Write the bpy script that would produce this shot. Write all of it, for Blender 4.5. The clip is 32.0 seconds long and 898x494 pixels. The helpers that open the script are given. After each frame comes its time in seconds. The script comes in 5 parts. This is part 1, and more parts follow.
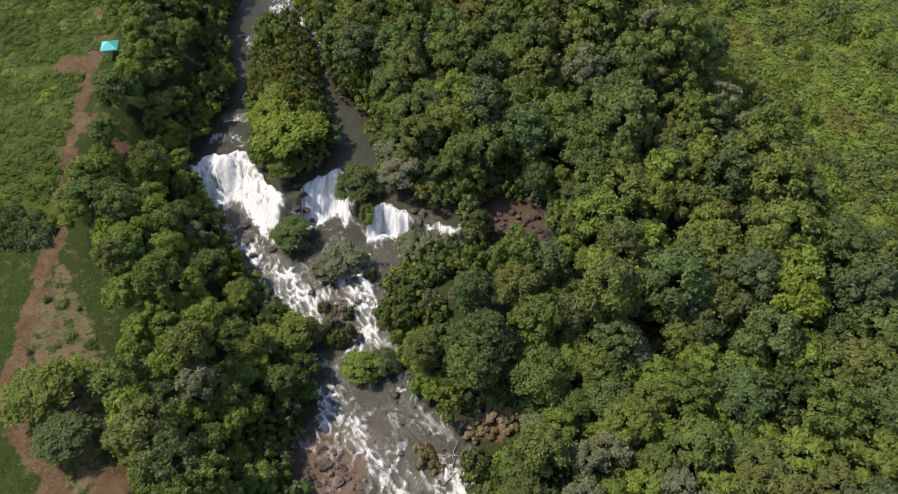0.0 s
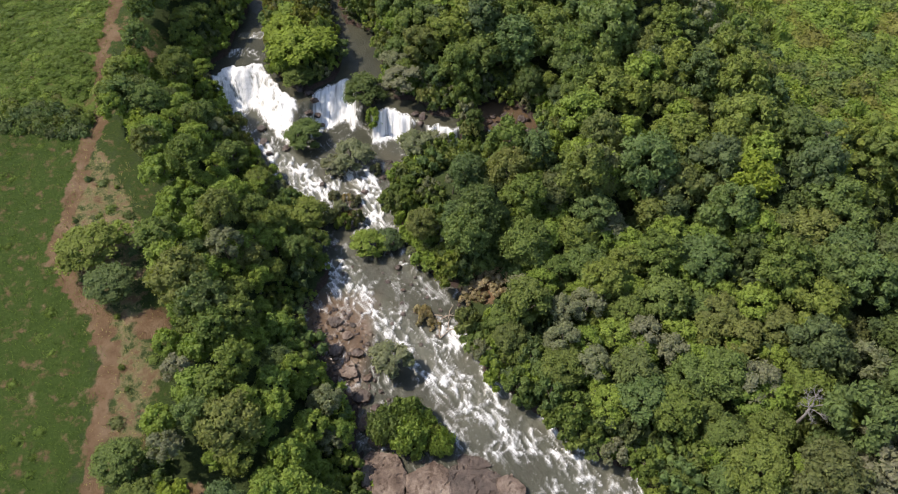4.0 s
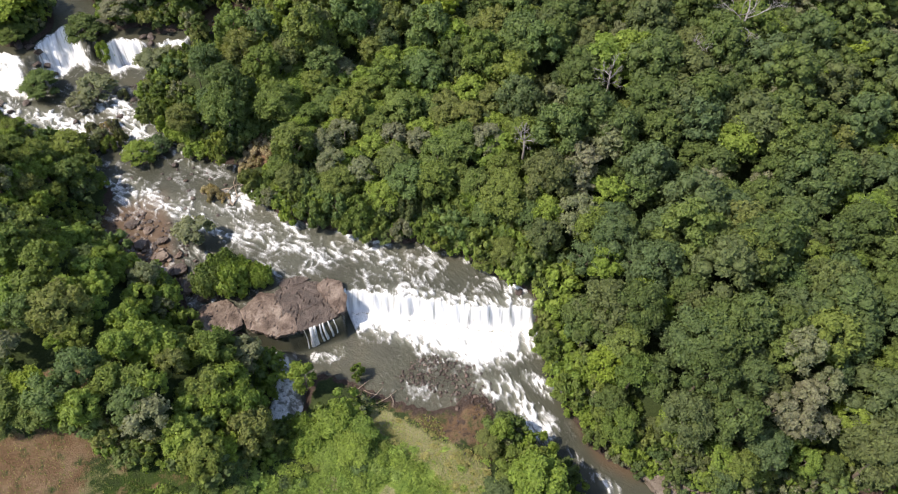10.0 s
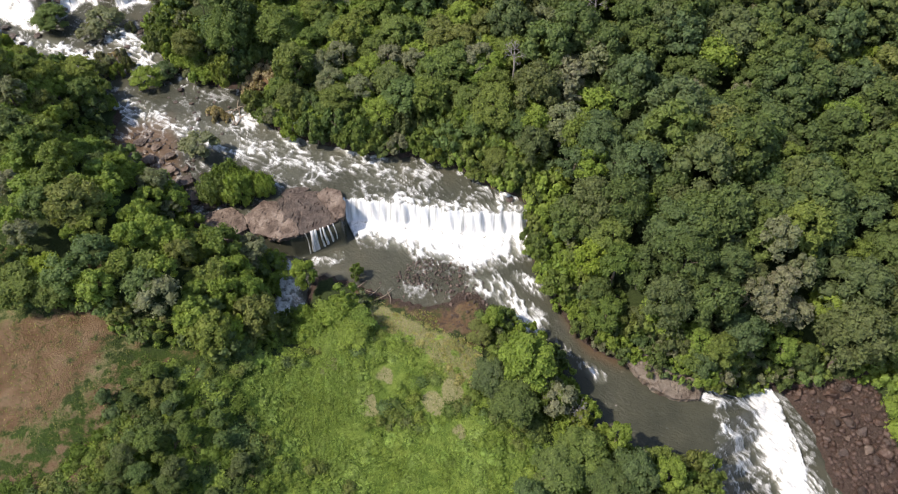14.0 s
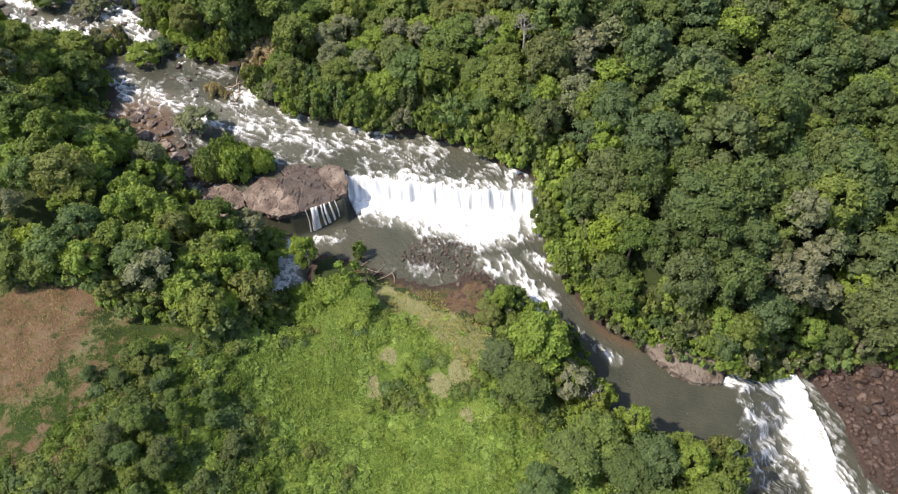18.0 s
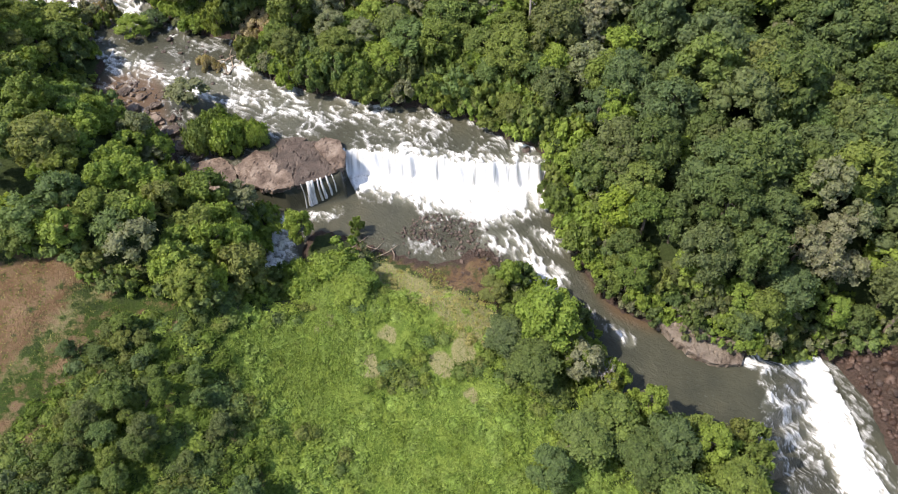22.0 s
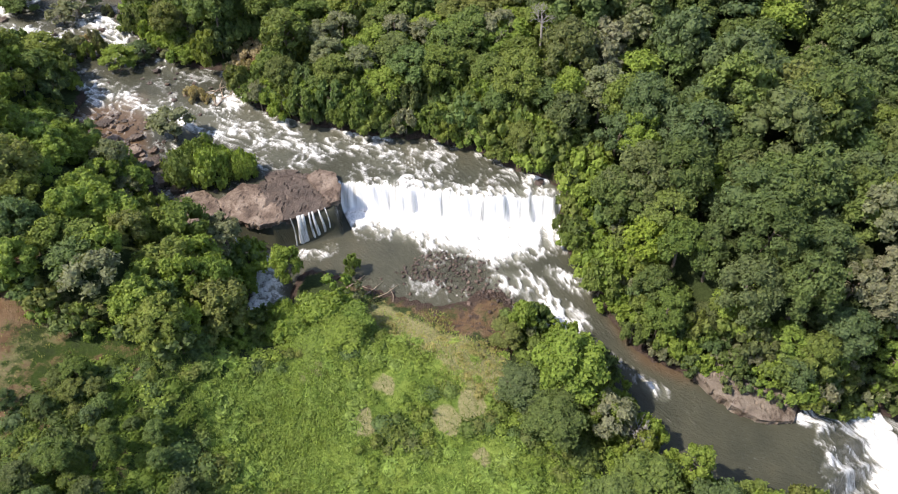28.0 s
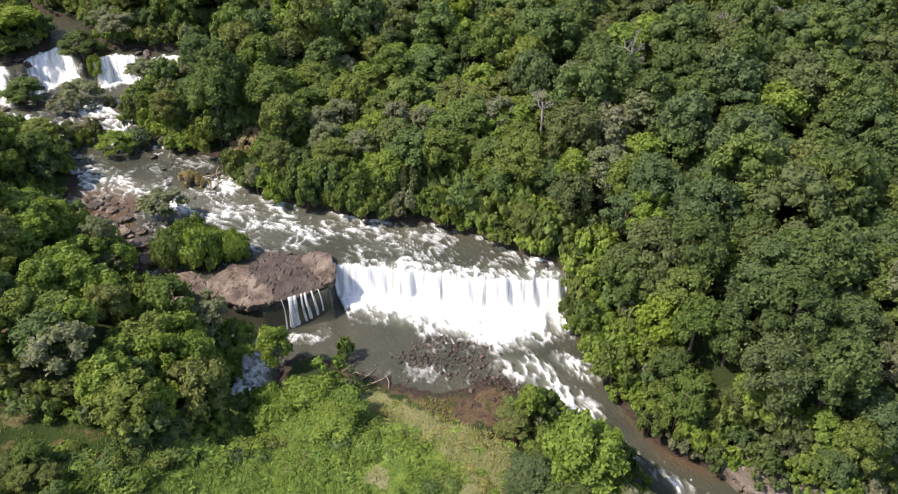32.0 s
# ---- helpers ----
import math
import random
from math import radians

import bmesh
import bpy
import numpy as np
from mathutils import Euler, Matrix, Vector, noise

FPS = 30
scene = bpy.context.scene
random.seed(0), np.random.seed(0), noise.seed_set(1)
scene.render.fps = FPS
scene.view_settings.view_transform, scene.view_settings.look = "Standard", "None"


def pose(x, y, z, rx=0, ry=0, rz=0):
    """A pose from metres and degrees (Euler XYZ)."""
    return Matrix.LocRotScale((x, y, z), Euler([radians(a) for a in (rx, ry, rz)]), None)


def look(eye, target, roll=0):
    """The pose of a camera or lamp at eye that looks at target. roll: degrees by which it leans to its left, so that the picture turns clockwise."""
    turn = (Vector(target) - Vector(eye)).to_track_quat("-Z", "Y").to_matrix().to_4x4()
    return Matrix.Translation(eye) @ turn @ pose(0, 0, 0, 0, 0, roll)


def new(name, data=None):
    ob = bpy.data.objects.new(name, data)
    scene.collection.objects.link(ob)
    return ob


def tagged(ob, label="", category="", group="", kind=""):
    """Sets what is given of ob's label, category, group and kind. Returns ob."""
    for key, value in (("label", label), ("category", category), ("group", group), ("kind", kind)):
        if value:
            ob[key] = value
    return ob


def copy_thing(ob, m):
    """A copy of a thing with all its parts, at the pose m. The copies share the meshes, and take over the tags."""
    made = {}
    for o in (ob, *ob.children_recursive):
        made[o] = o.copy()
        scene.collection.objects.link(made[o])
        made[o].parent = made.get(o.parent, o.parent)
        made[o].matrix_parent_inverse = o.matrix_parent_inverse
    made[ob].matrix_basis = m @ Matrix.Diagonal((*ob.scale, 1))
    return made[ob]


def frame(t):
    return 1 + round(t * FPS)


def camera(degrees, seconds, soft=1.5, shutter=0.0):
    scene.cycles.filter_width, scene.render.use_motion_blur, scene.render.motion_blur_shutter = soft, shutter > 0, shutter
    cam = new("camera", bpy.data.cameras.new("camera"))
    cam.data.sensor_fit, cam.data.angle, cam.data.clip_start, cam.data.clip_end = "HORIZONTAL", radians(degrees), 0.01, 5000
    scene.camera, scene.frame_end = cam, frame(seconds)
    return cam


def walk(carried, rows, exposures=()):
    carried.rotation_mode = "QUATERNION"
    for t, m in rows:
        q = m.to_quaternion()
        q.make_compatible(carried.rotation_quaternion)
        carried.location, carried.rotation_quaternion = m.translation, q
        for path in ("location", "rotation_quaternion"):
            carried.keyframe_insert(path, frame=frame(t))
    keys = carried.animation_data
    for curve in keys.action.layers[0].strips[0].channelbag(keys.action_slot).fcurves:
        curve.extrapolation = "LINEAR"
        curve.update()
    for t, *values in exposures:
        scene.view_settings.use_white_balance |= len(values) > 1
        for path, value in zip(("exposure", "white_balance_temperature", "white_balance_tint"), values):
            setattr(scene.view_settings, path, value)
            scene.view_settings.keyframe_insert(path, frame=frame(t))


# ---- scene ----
cam = camera(66.45, 32.0, soft=1.1)
PATH = [
    (0.0, (-1.65, -5.83, 105.23), (-1.95, 56.35, 26.91), 0.03),
    (0.5, (-1.63, -8.38, 105.26), (-1.93, 53.52, 26.72), 0.06),
    (1.0, (-1.54, -10.97, 105.20), (-1.93, 50.67, 26.46), 0.05),
    (1.5, (-1.39, -13.61, 105.17), (-1.84, 47.78, 26.23), 0.02),
    (2.0, (-1.25, -16.22, 105.22), (-1.77, 44.86, 26.05), 0.02),
    (2.5, (-1.15, -18.72, 105.13), (-1.70, 42.21, 25.83), 0.08),
    (3.0, (-1.05, -21.43, 105.21), (-1.63, 39.15, 25.65), 0.08),
    (3.5, (-0.90, -23.93, 105.14), (-1.57, 36.49, 25.46), 0.02),
    (5.5, (0.53, -34.16, 105.20), (1.86, 25.27, 24.78), -0.25),
    (6.0, (0.73, -37.01, 105.18), (5.24, 22.05, 24.61), -0.15),
    (6.5, (0.89, -39.57, 105.08), (7.96, 19.17, 24.46), -0.05),
    (7.0, (1.16, -42.53, 104.91), (10.80, 15.72, 24.21), -0.09),
    (7.5, (1.04, -45.15, 104.72), (13.65, 12.60, 24.06), 0.17),
    (8.0, (0.52, -47.97, 104.62), (16.59, 8.82, 23.90), 0.61),
    (8.5, (0.17, -50.36, 104.53), (16.25, 6.32, 23.73), 0.67),
    (9.0, (0.20, -53.00, 104.73), (17.13, 3.04, 23.65), 0.57),
    (9.5, (0.05, -55.48, 104.88), (20.77, -0.90, 23.68), 0.73),
    (10.0, (-0.49, -58.23, 105.07), (24.48, -5.70, 23.73), 1.13),
    (10.5, (-1.33, -60.61, 105.33), (24.57, -8.72, 23.87), 1.37),
    (11.0, (-2.05, -63.17, 105.37), (23.61, -11.42, 23.74), 1.30),
    (11.5, (-2.84, -65.60, 104.93), (22.71, -13.75, 23.32), 1.18),
    (12.0, (-3.54, -68.02, 104.28), (21.55, -16.46, 22.35), 0.98),
    (12.5, (-4.08, -69.80, 103.57), (20.73, -18.03, 21.69), 0.74),
    (13.0, (-4.68, -71.21, 102.78), (19.91, -19.34, 20.90), 0.60),
    (13.5, (-5.19, -72.24, 101.90), (19.38, -20.11, 20.17), 0.53),
    (14.0, (-5.46, -72.86, 100.91), (18.90, -20.56, 19.23), 0.32),
    (14.5, (-5.65, -73.11, 100.10), (18.65, -20.54, 18.58), 0.23),
    (16.5, (-5.91, -73.55, 96.51), (18.17, -20.34, 15.34), -0.14),
    (17.0, (-6.00, -73.63, 95.50), (18.13, -20.18, 14.49), -0.15),
    (17.5, (-6.05, -73.67, 94.60), (18.09, -20.11, 13.68), -0.16),
    (18.0, (-6.09, -73.60, 93.65), (18.03, -20.01, 12.74), -0.17),
    (18.5, (-6.14, -73.62, 92.84), (17.92, -19.99, 11.94), -0.23),
    (19.0, (-6.12, -73.65, 91.88), (17.93, -19.89, 11.07), -0.26),
    (19.5, (-6.19, -73.65, 91.03), (17.91, -19.80, 10.29), -0.26),
    (20.0, (-6.17, -73.61, 90.12), (17.95, -19.71, 9.41), -0.25),
    (20.5, (-6.17, -73.66, 89.28), (17.88, -19.68, 8.61), -0.34),
    (21.0, (-6.19, -73.66, 88.32), (17.84, -19.59, 7.70), -0.38),
    (21.5, (-6.24, -73.68, 87.54), (17.75, -19.59, 6.92), -0.46),
    (22.0, (-6.25, -73.72, 86.64), (17.77, -19.55, 6.09), -0.44),
    (22.5, (-6.24, -73.72, 85.74), (17.69, -19.52, 5.18), -0.52),
    (23.0, (-6.29, -73.74, 84.84), (17.73, -19.50, 4.34), -0.46),
    (23.5, (-6.29, -73.74, 83.94), (17.68, -19.46, 3.45), -0.52),
    (24.0, (-6.18, -73.90, 83.05), (17.61, -19.49, 2.59), -0.68),
    (24.5, (-6.15, -73.85, 82.21), (17.56, -19.46, 1.71), -0.73),
    (26.5, (-5.56, -71.79, 78.88), (19.99, -13.16, 2.01), -0.61),
    (27.0, (-5.31, -71.10, 77.95), (21.19, -10.48, 2.97), -0.63),
    (27.5, (-5.07, -70.38, 76.91), (21.47, -9.48, 2.17), -0.70),
    (28.0, (-4.97, -69.89, 76.09), (21.62, -8.99, 1.36), -0.72),
    (28.5, (-4.92, -69.54, 75.25), (22.01, -8.01, 1.17), -0.62),
    (29.0, (-5.01, -69.42, 74.47), (22.83, -6.26, 2.12), -0.51),
    (29.5, (-5.05, -69.41, 73.57), (23.68, -4.33, 3.30), -0.49),
    (30.0, (-5.07, -69.50, 72.69), (23.69, -4.33, 2.51), -0.46),
    (30.5, (-5.12, -69.53, 71.87), (23.69, -4.42, 1.65), -0.37),
    (31.0, (-5.16, -69.33, 71.09), (23.92, -3.90, 1.28), -0.27),
    (31.5, (-5.24, -69.28, 70.23), (25.31, -0.82, 4.04), -0.16),
    (32.0, (-5.36, -69.34, 69.45), (26.54, 1.89, 6.93), -0.13),
]
walk(cam, [(t, look(eye, target, roll)) for t, eye, target, roll in PATH],
     exposures=[(t, stops, 6900, 14) for t, stops in ((0.0, 0.05), (3.5, 0.22), (5.5, 0.80), (7.0, 0.84), (10.0, 0.56), (12.0, 0.32), (14.5, 0.44), (17.0, 0.63), (23.0, 0.74), (28.0, 0.72), (32.0, 0.60))])

# ---- light ----
SUN = Vector((-0.74, 0.20, 1.0)).normalized()
world = bpy.data.worlds.new("sky")
scene.world = world
world.use_nodes = True
wn = world.node_tree.nodes
sky = wn.new("ShaderNodeTexSky")
sky.sky_type = "NISHITA"
sky.sun_disc = False
sky.sun_elevation = math.asin(SUN.z)
sky.sun_rotation = math.atan2(SUN.x, SUN.y)
wn["Background"].inputs["Strength"].default_value = 0.17
world.node_tree.links.new(sky.outputs[0], wn["Background"].inputs["Color"])
sun_data = bpy.data.lights.new("sun", "SUN")
sun_data.energy = 4.2
sun_data.angle = radians(0.5)
sun_data.color = (1.0, 0.95, 0.86)
sun = new("sun", sun_data)
sun.matrix_world = look(SUN * 300, (0, 0, 0))


# ---- materials ----
def material(name):
    m = bpy.data.materials.new(name)
    m.use_nodes = True
    nt = m.node_tree
    return m, nt, nt.nodes["Principled BSDF"]


def node(nt, kind, **values):
    n = nt.nodes.new(kind)
    for key, value in values.items():
        n.inputs[key].default_value = value
    return n


def noise_node(nt, scale, detail=4.0, vector=None, rough=0.55, curl=0.0):
    n = node(nt, "ShaderNodeTexNoise", Scale=scale, Detail=detail, Roughness=rough, Distortion=curl)
    if vector is None:
        geo = nt.nodes.new("ShaderNodeNewGeometry")
        vector = geo.outputs["Position"]
    nt.links.new(vector, n.inputs["Vector"])
    return n.outputs["Fac"]


def ramp(nt, fac, stops):
    r = nt.nodes.new("ShaderNodeValToRGB")
    el = r.color_ramp.elements
    while len(el) < len(stops):
        el.new(0.5)
    for e, (pos, col) in zip(el, stops):
        e.position = pos
        e.color = (*col, 1)
    nt.links.new(fac, r.inputs["Fac"])
    return r.outputs["Color"]


def mix(nt, fac, a, b, mode="MIX"):
    n = nt.nodes.new("ShaderNodeMix")
    n.data_type = "RGBA"
    n.blend_type = mode
    for value, slot in ((fac, 0), (a, 6), (b, 7)):
        if isinstance(value, (int, float)):
            n.inputs[slot].default_value = value
        elif isinstance(value, tuple):
            n.inputs[slot].default_value = (*value, 1)
        else:
            nt.links.new(value, n.inputs[slot])
    return n.outputs[2]


def maths(nt, op, a, b=0.0, c=None):
    n = nt.nodes.new("ShaderNodeMath")
    n.operation = op
    for i, value in enumerate((a, b, c)):
        if value is None:
            continue
        if isinstance(value, (int, float)):
            n.inputs[i].default_value = value
        else:
            nt.links.new(value, n.inputs[i])
    return n.outputs[0]


def step(nt, value, lo, hi):
    n = nt.nodes.new("ShaderNodeMapRange")
    n.interpolation_type = "SMOOTHSTEP"
    n.inputs["From Min"].default_value = lo
    n.inputs["From Max"].default_value = hi
    nt.links.new(value, n.inputs["Value"])
    return n.outputs["Result"]


def bump(nt, bsdf, height, strength, distance):
    b = node(nt, "ShaderNodeBump", Strength=strength, Distance=distance)
    nt.links.new(height, b.inputs["Height"])
    nt.links.new(b.outputs["Normal"], bsdf.inputs["Normal"])


def leaf_material(name, tones, rough=0.6):
    """Foliage: a tone for each tree, lighter and darker sprays, old and young leaves."""
    m, nt, bsdf = material(name)
    info = nt.nodes.new("ShaderNodeObjectInfo")
    own = nt.nodes.new("ShaderNodeAttribute")
    own.attribute_name = "tone"
    pick = maths(nt, "FRACT", maths(nt, "ADD", info.outputs["Random"], own.outputs["Fac"]))
    base = ramp(nt, pick, [(i / (len(tones) - 1), t) for i, t in enumerate(tones)])
    geo = nt.nodes.new("ShaderNodeNewGeometry")
    spray = step(nt, geo.outputs["Random Per Island"], 0.0, 1.0)
    light = mix(nt, maths(nt, "MULTIPLY", spray, 0.55), base, (0.9, 0.95, 0.7), "SOFT_LIGHT")
    patch = step(nt, noise_node(nt, 0.5, 3.0), 0.35, 0.75)
    col = mix(nt, maths(nt, "MULTIPLY", patch, 0.45), light, (0.62, 0.7, 0.5), "MULTIPLY")
    col = mix(nt, step(nt, noise_node(nt, 0.9, 2.0), 0.6, 0.78), col, mix(nt, 0.35, base, (0.16, 0.17, 0.04)))
    speck = noise_node(nt, 3.4, 5.0, rough=0.7)
    col = mix(nt, 0.75, col, ramp(nt, speck, [(0.32, (0.42, 0.45, 0.40)), (0.50, (0.9, 0.9, 0.88)), (0.66, (1.25, 1.22, 1.1))]), "MULTIPLY")
    nt.links.new(col, bsdf.inputs["Base Color"])
    bump(nt, bsdf, speck, 0.9, 0.22)
    bsdf.inputs["Roughness"].default_value = rough
    bsdf.inputs["Specular IOR Level"].default_value = 0.22
    trans = nt.nodes.new("ShaderNodeBsdfTranslucent")
    nt.links.new(mix(nt, 1.0, col, (1.0, 1.0, 0.45), "MULTIPLY"), trans.inputs["Color"])
    both = node(nt, "ShaderNodeMixShader", Fac=0.40)
    nt.links.new(bsdf.outputs[0], both.inputs[1])
    nt.links.new(trans.outputs[0], both.inputs[2])
    nt.links.new(both.outputs[0], nt.nodes["Material Output"].inputs["Surface"])
    return m


LEAF = leaf_material("leaves_mixed", [(0.125, 0.179, 0.050), (0.177, 0.224, 0.057), (0.132, 0.194, 0.078), (0.208, 0.246, 0.060), (0.116, 0.170, 0.074), (0.199, 0.211, 0.072), (0.148, 0.204, 0.055)])
LEAF_DARK = leaf_material("leaves_dark", [(0.096, 0.133, 0.050), (0.128, 0.168, 0.057), (0.110, 0.157, 0.078), (0.148, 0.161, 0.069)])
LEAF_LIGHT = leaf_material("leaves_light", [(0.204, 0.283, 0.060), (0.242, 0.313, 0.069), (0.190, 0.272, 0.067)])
LEAF_GREY = leaf_material("leaves_grey", [(0.213, 0.232, 0.140), (0.241, 0.235, 0.168), (0.202, 0.226, 0.131)])
LEAF_YELLOW = leaf_material("leaves_yellow", [(0.246, 0.303, 0.045), (0.224, 0.292, 0.050)])
LEAF_RED = leaf_material("leaves_red", [(0.20, 0.085, 0.050), (0.18, 0.09, 0.05)])
LEAF_BROWN = leaf_material("dry_brush", [(0.50, 0.39, 0.27), (0.42, 0.34, 0.22), (0.54, 0.43, 0.31)])
REED = leaf_material("reed_blades", [(0.20, 0.22, 0.050), (0.23, 0.22, 0.07)])
GRASS = leaf_material("green_grass", [(0.11, 0.165, 0.034), (0.13, 0.185, 0.036)])
GRASS_LIGHT = leaf_material("pale_grass", [(0.255, 0.365, 0.090), (0.30, 0.39, 0.11)])
GRASS_DRY = leaf_material("dry_grass", [(0.40, 0.35, 0.16), (0.40, 0.35, 0.16)])


def bark_material(name, dark, light):
    m, nt, bsdf = material(name)
    col = ramp(nt, noise_node(nt, 3.0, 6.0), [(0.3, dark), (0.7, light)])
    nt.links.new(col, bsdf.inputs["Base Color"])
    bsdf.inputs["Roughness"].default_value = 0.9
    bump(nt, bsdf, noise_node(nt, 14.0, 5.0), 0.5, 0.03)
    return m


BARK = bark_material("bark", (0.09, 0.07, 0.05), (0.22, 0.18, 0.14))
DEADWOOD = bark_material("dead_wood", (0.17, 0.155, 0.14), (0.34, 0.32, 0.30))
DRIFTWOOD = bark_material("drift_wood", (0.24, 0.18, 0.13), (0.44, 0.35, 0.27))


def rock_material(name, tones, wet):
    m, nt, bsdf = material(name)
    big = noise_node(nt, 0.45, 6.0, rough=0.65)
    col = ramp(nt, big, [(0.3, tones[0]), (0.5, tones[1]), (0.68, tones[2])])
    fine = noise_node(nt, 5.0, 8.0, rough=0.7)
    col = mix(nt, 0.6, col, ramp(nt, fine, [(0.3, (0.45, 0.42, 0.4)), (0.7, (1.0, 1.0, 1.0))]), "MULTIPLY")
    stain = step(nt, noise_node(nt, 0.8, 6.0, rough=0.7, curl=0.5), 0.50, 0.62)
    col = mix(nt, maths(nt, "MULTIPLY", stain, 0.8), col, (0.38, 0.31, 0.27), "MULTIPLY")
    info = nt.nodes.new("ShaderNodeObjectInfo")
    col = mix(nt, 0.5, col, ramp(nt, info.outputs["Random"], [(0.0, (0.6, 0.56, 0.54)), (1.0, (1.0, 0.98, 0.95))]), "MULTIPLY")
    nt.links.new(col, bsdf.inputs["Base Color"])
    bsdf.inputs["Roughness"].default_value = 0.45 if wet else 0.85
    bump(nt, bsdf, fine, 1.0, 0.16)
    return m


ROCK = rock_material("red_sandstone", [(0.105, 0.072, 0.054), (0.22, 0.165, 0.13), (0.40, 0.325, 0.265)], False)
ROCK_WET = rock_material("wet_basalt", [(0.045, 0.034, 0.028), (0.10, 0.072, 0.06), (0.19, 0.14, 0.12)], True)
ROCK_RED = rock_material("dark_red_rock", [(0.040, 0.024, 0.018), (0.105, 0.064, 0.048), (0.20, 0.140, 0.112)], True)
ROCK_BROWN = rock_material("wet_brown_ledge", [(0.050, 0.034, 0.026), (0.098, 0.070, 0.054), (0.170, 0.128, 0.102)], True)
ROCK_PALE = rock_material("pale_bank_rock", [(0.17, 0.135, 0.105), (0.27, 0.225, 0.18), (0.36, 0.315, 0.265)], False)


def ground_material():
    """Soil, grass, dry grass and wet stones, each where the ground carries it."""
    m, nt, bsdf = material("ground_cover")
    att = nt.nodes.new("ShaderNodeAttribute")
    att.attribute_name = "cover"
    sep = nt.nodes.new("ShaderNodeSeparateColor")
    nt.links.new(att.outputs["Color"], sep.inputs["Color"])
    edge = maths(nt, "MULTIPLY", maths(nt, "SUBTRACT", noise_node(nt, 0.55, 6.0, rough=0.7), 0.5), 1.3)
    fine = noise_node(nt, 3.2, 8.0, rough=0.75)
    mid = noise_node(nt, 0.35, 5.0)
    litter = ramp(nt, fine, [(0.3, (0.026, 0.038, 0.014)), (0.62, (0.066, 0.092, 0.030)), (0.8, (0.100, 0.105, 0.050))])
    grass = ramp(nt, fine, [(0.25, (0.15, 0.22, 0.038)), (0.55, (0.25, 0.33, 0.066)), (0.8, (0.38, 0.42, 0.14))])
    grass = mix(nt, step(nt, mid, 0.42, 0.58), grass, ramp(nt, fine, [(0.3, (0.095, 0.160, 0.026)), (0.75, (0.190, 0.265, 0.054))]))
    dry = ramp(nt, fine, [(0.25, (0.20, 0.20, 0.075)), (0.5, (0.33, 0.31, 0.145)), (0.75, (0.45, 0.40, 0.24))])
    soil = ramp(nt, mid, [(0.3, (0.160, 0.098, 0.054)), (0.5, (0.225, 0.146, 0.084)), (0.75, (0.30, 0.215, 0.135))])
    soil = mix(nt, 0.5, soil, ramp(nt, fine, [(0.3, (0.55, 0.5, 0.45)), (0.7, (1.0, 1.0, 1.0))]), "MULTIPLY")
    stone = ramp(nt, fine, [(0.3, (0.038, 0.027, 0.022)), (0.55, (0.088, 0.062, 0.050)), (0.8, (0.165, 0.122, 0.102))])
    # deep green rank grass, toned down further for the low field's cloud shade and vignetting
    rank = ramp(nt, fine, [(0.28, (0.024, 0.050, 0.009)), (0.55, (0.052, 0.086, 0.016)), (0.8, (0.096, 0.130, 0.032))])
    grass = mix(nt, step(nt, sep.outputs["Green"], 0.72, 0.95), rank, grass)
    col = mix(nt, step(nt, maths(nt, "ADD", sep.outputs["Green"], edge), 0.35, 0.6), litter, grass)
    col = mix(nt, step(nt, maths(nt, "ADD", att.outputs["Alpha"], edge), 0.4, 0.7), col, dry)
    col = mix(nt, step(nt, maths(nt, "ADD", sep.outputs["Red"], edge), 0.4, 0.65), col, soil)
    col = mix(nt, step(nt, maths(nt, "ADD", sep.outputs["Blue"], edge), 0.4, 0.6), col, stone)
    nt.links.new(col, bsdf.inputs["Base Color"])
    bsdf.inputs["Roughness"].default_value = 0.95
    bsdf.inputs["Specular IOR Level"].default_value = 0.15
    bump(nt, bsdf, maths(nt, "ADD", fine, noise_node(nt, 11.0, 4.0)), 0.9, 0.35)
    return m


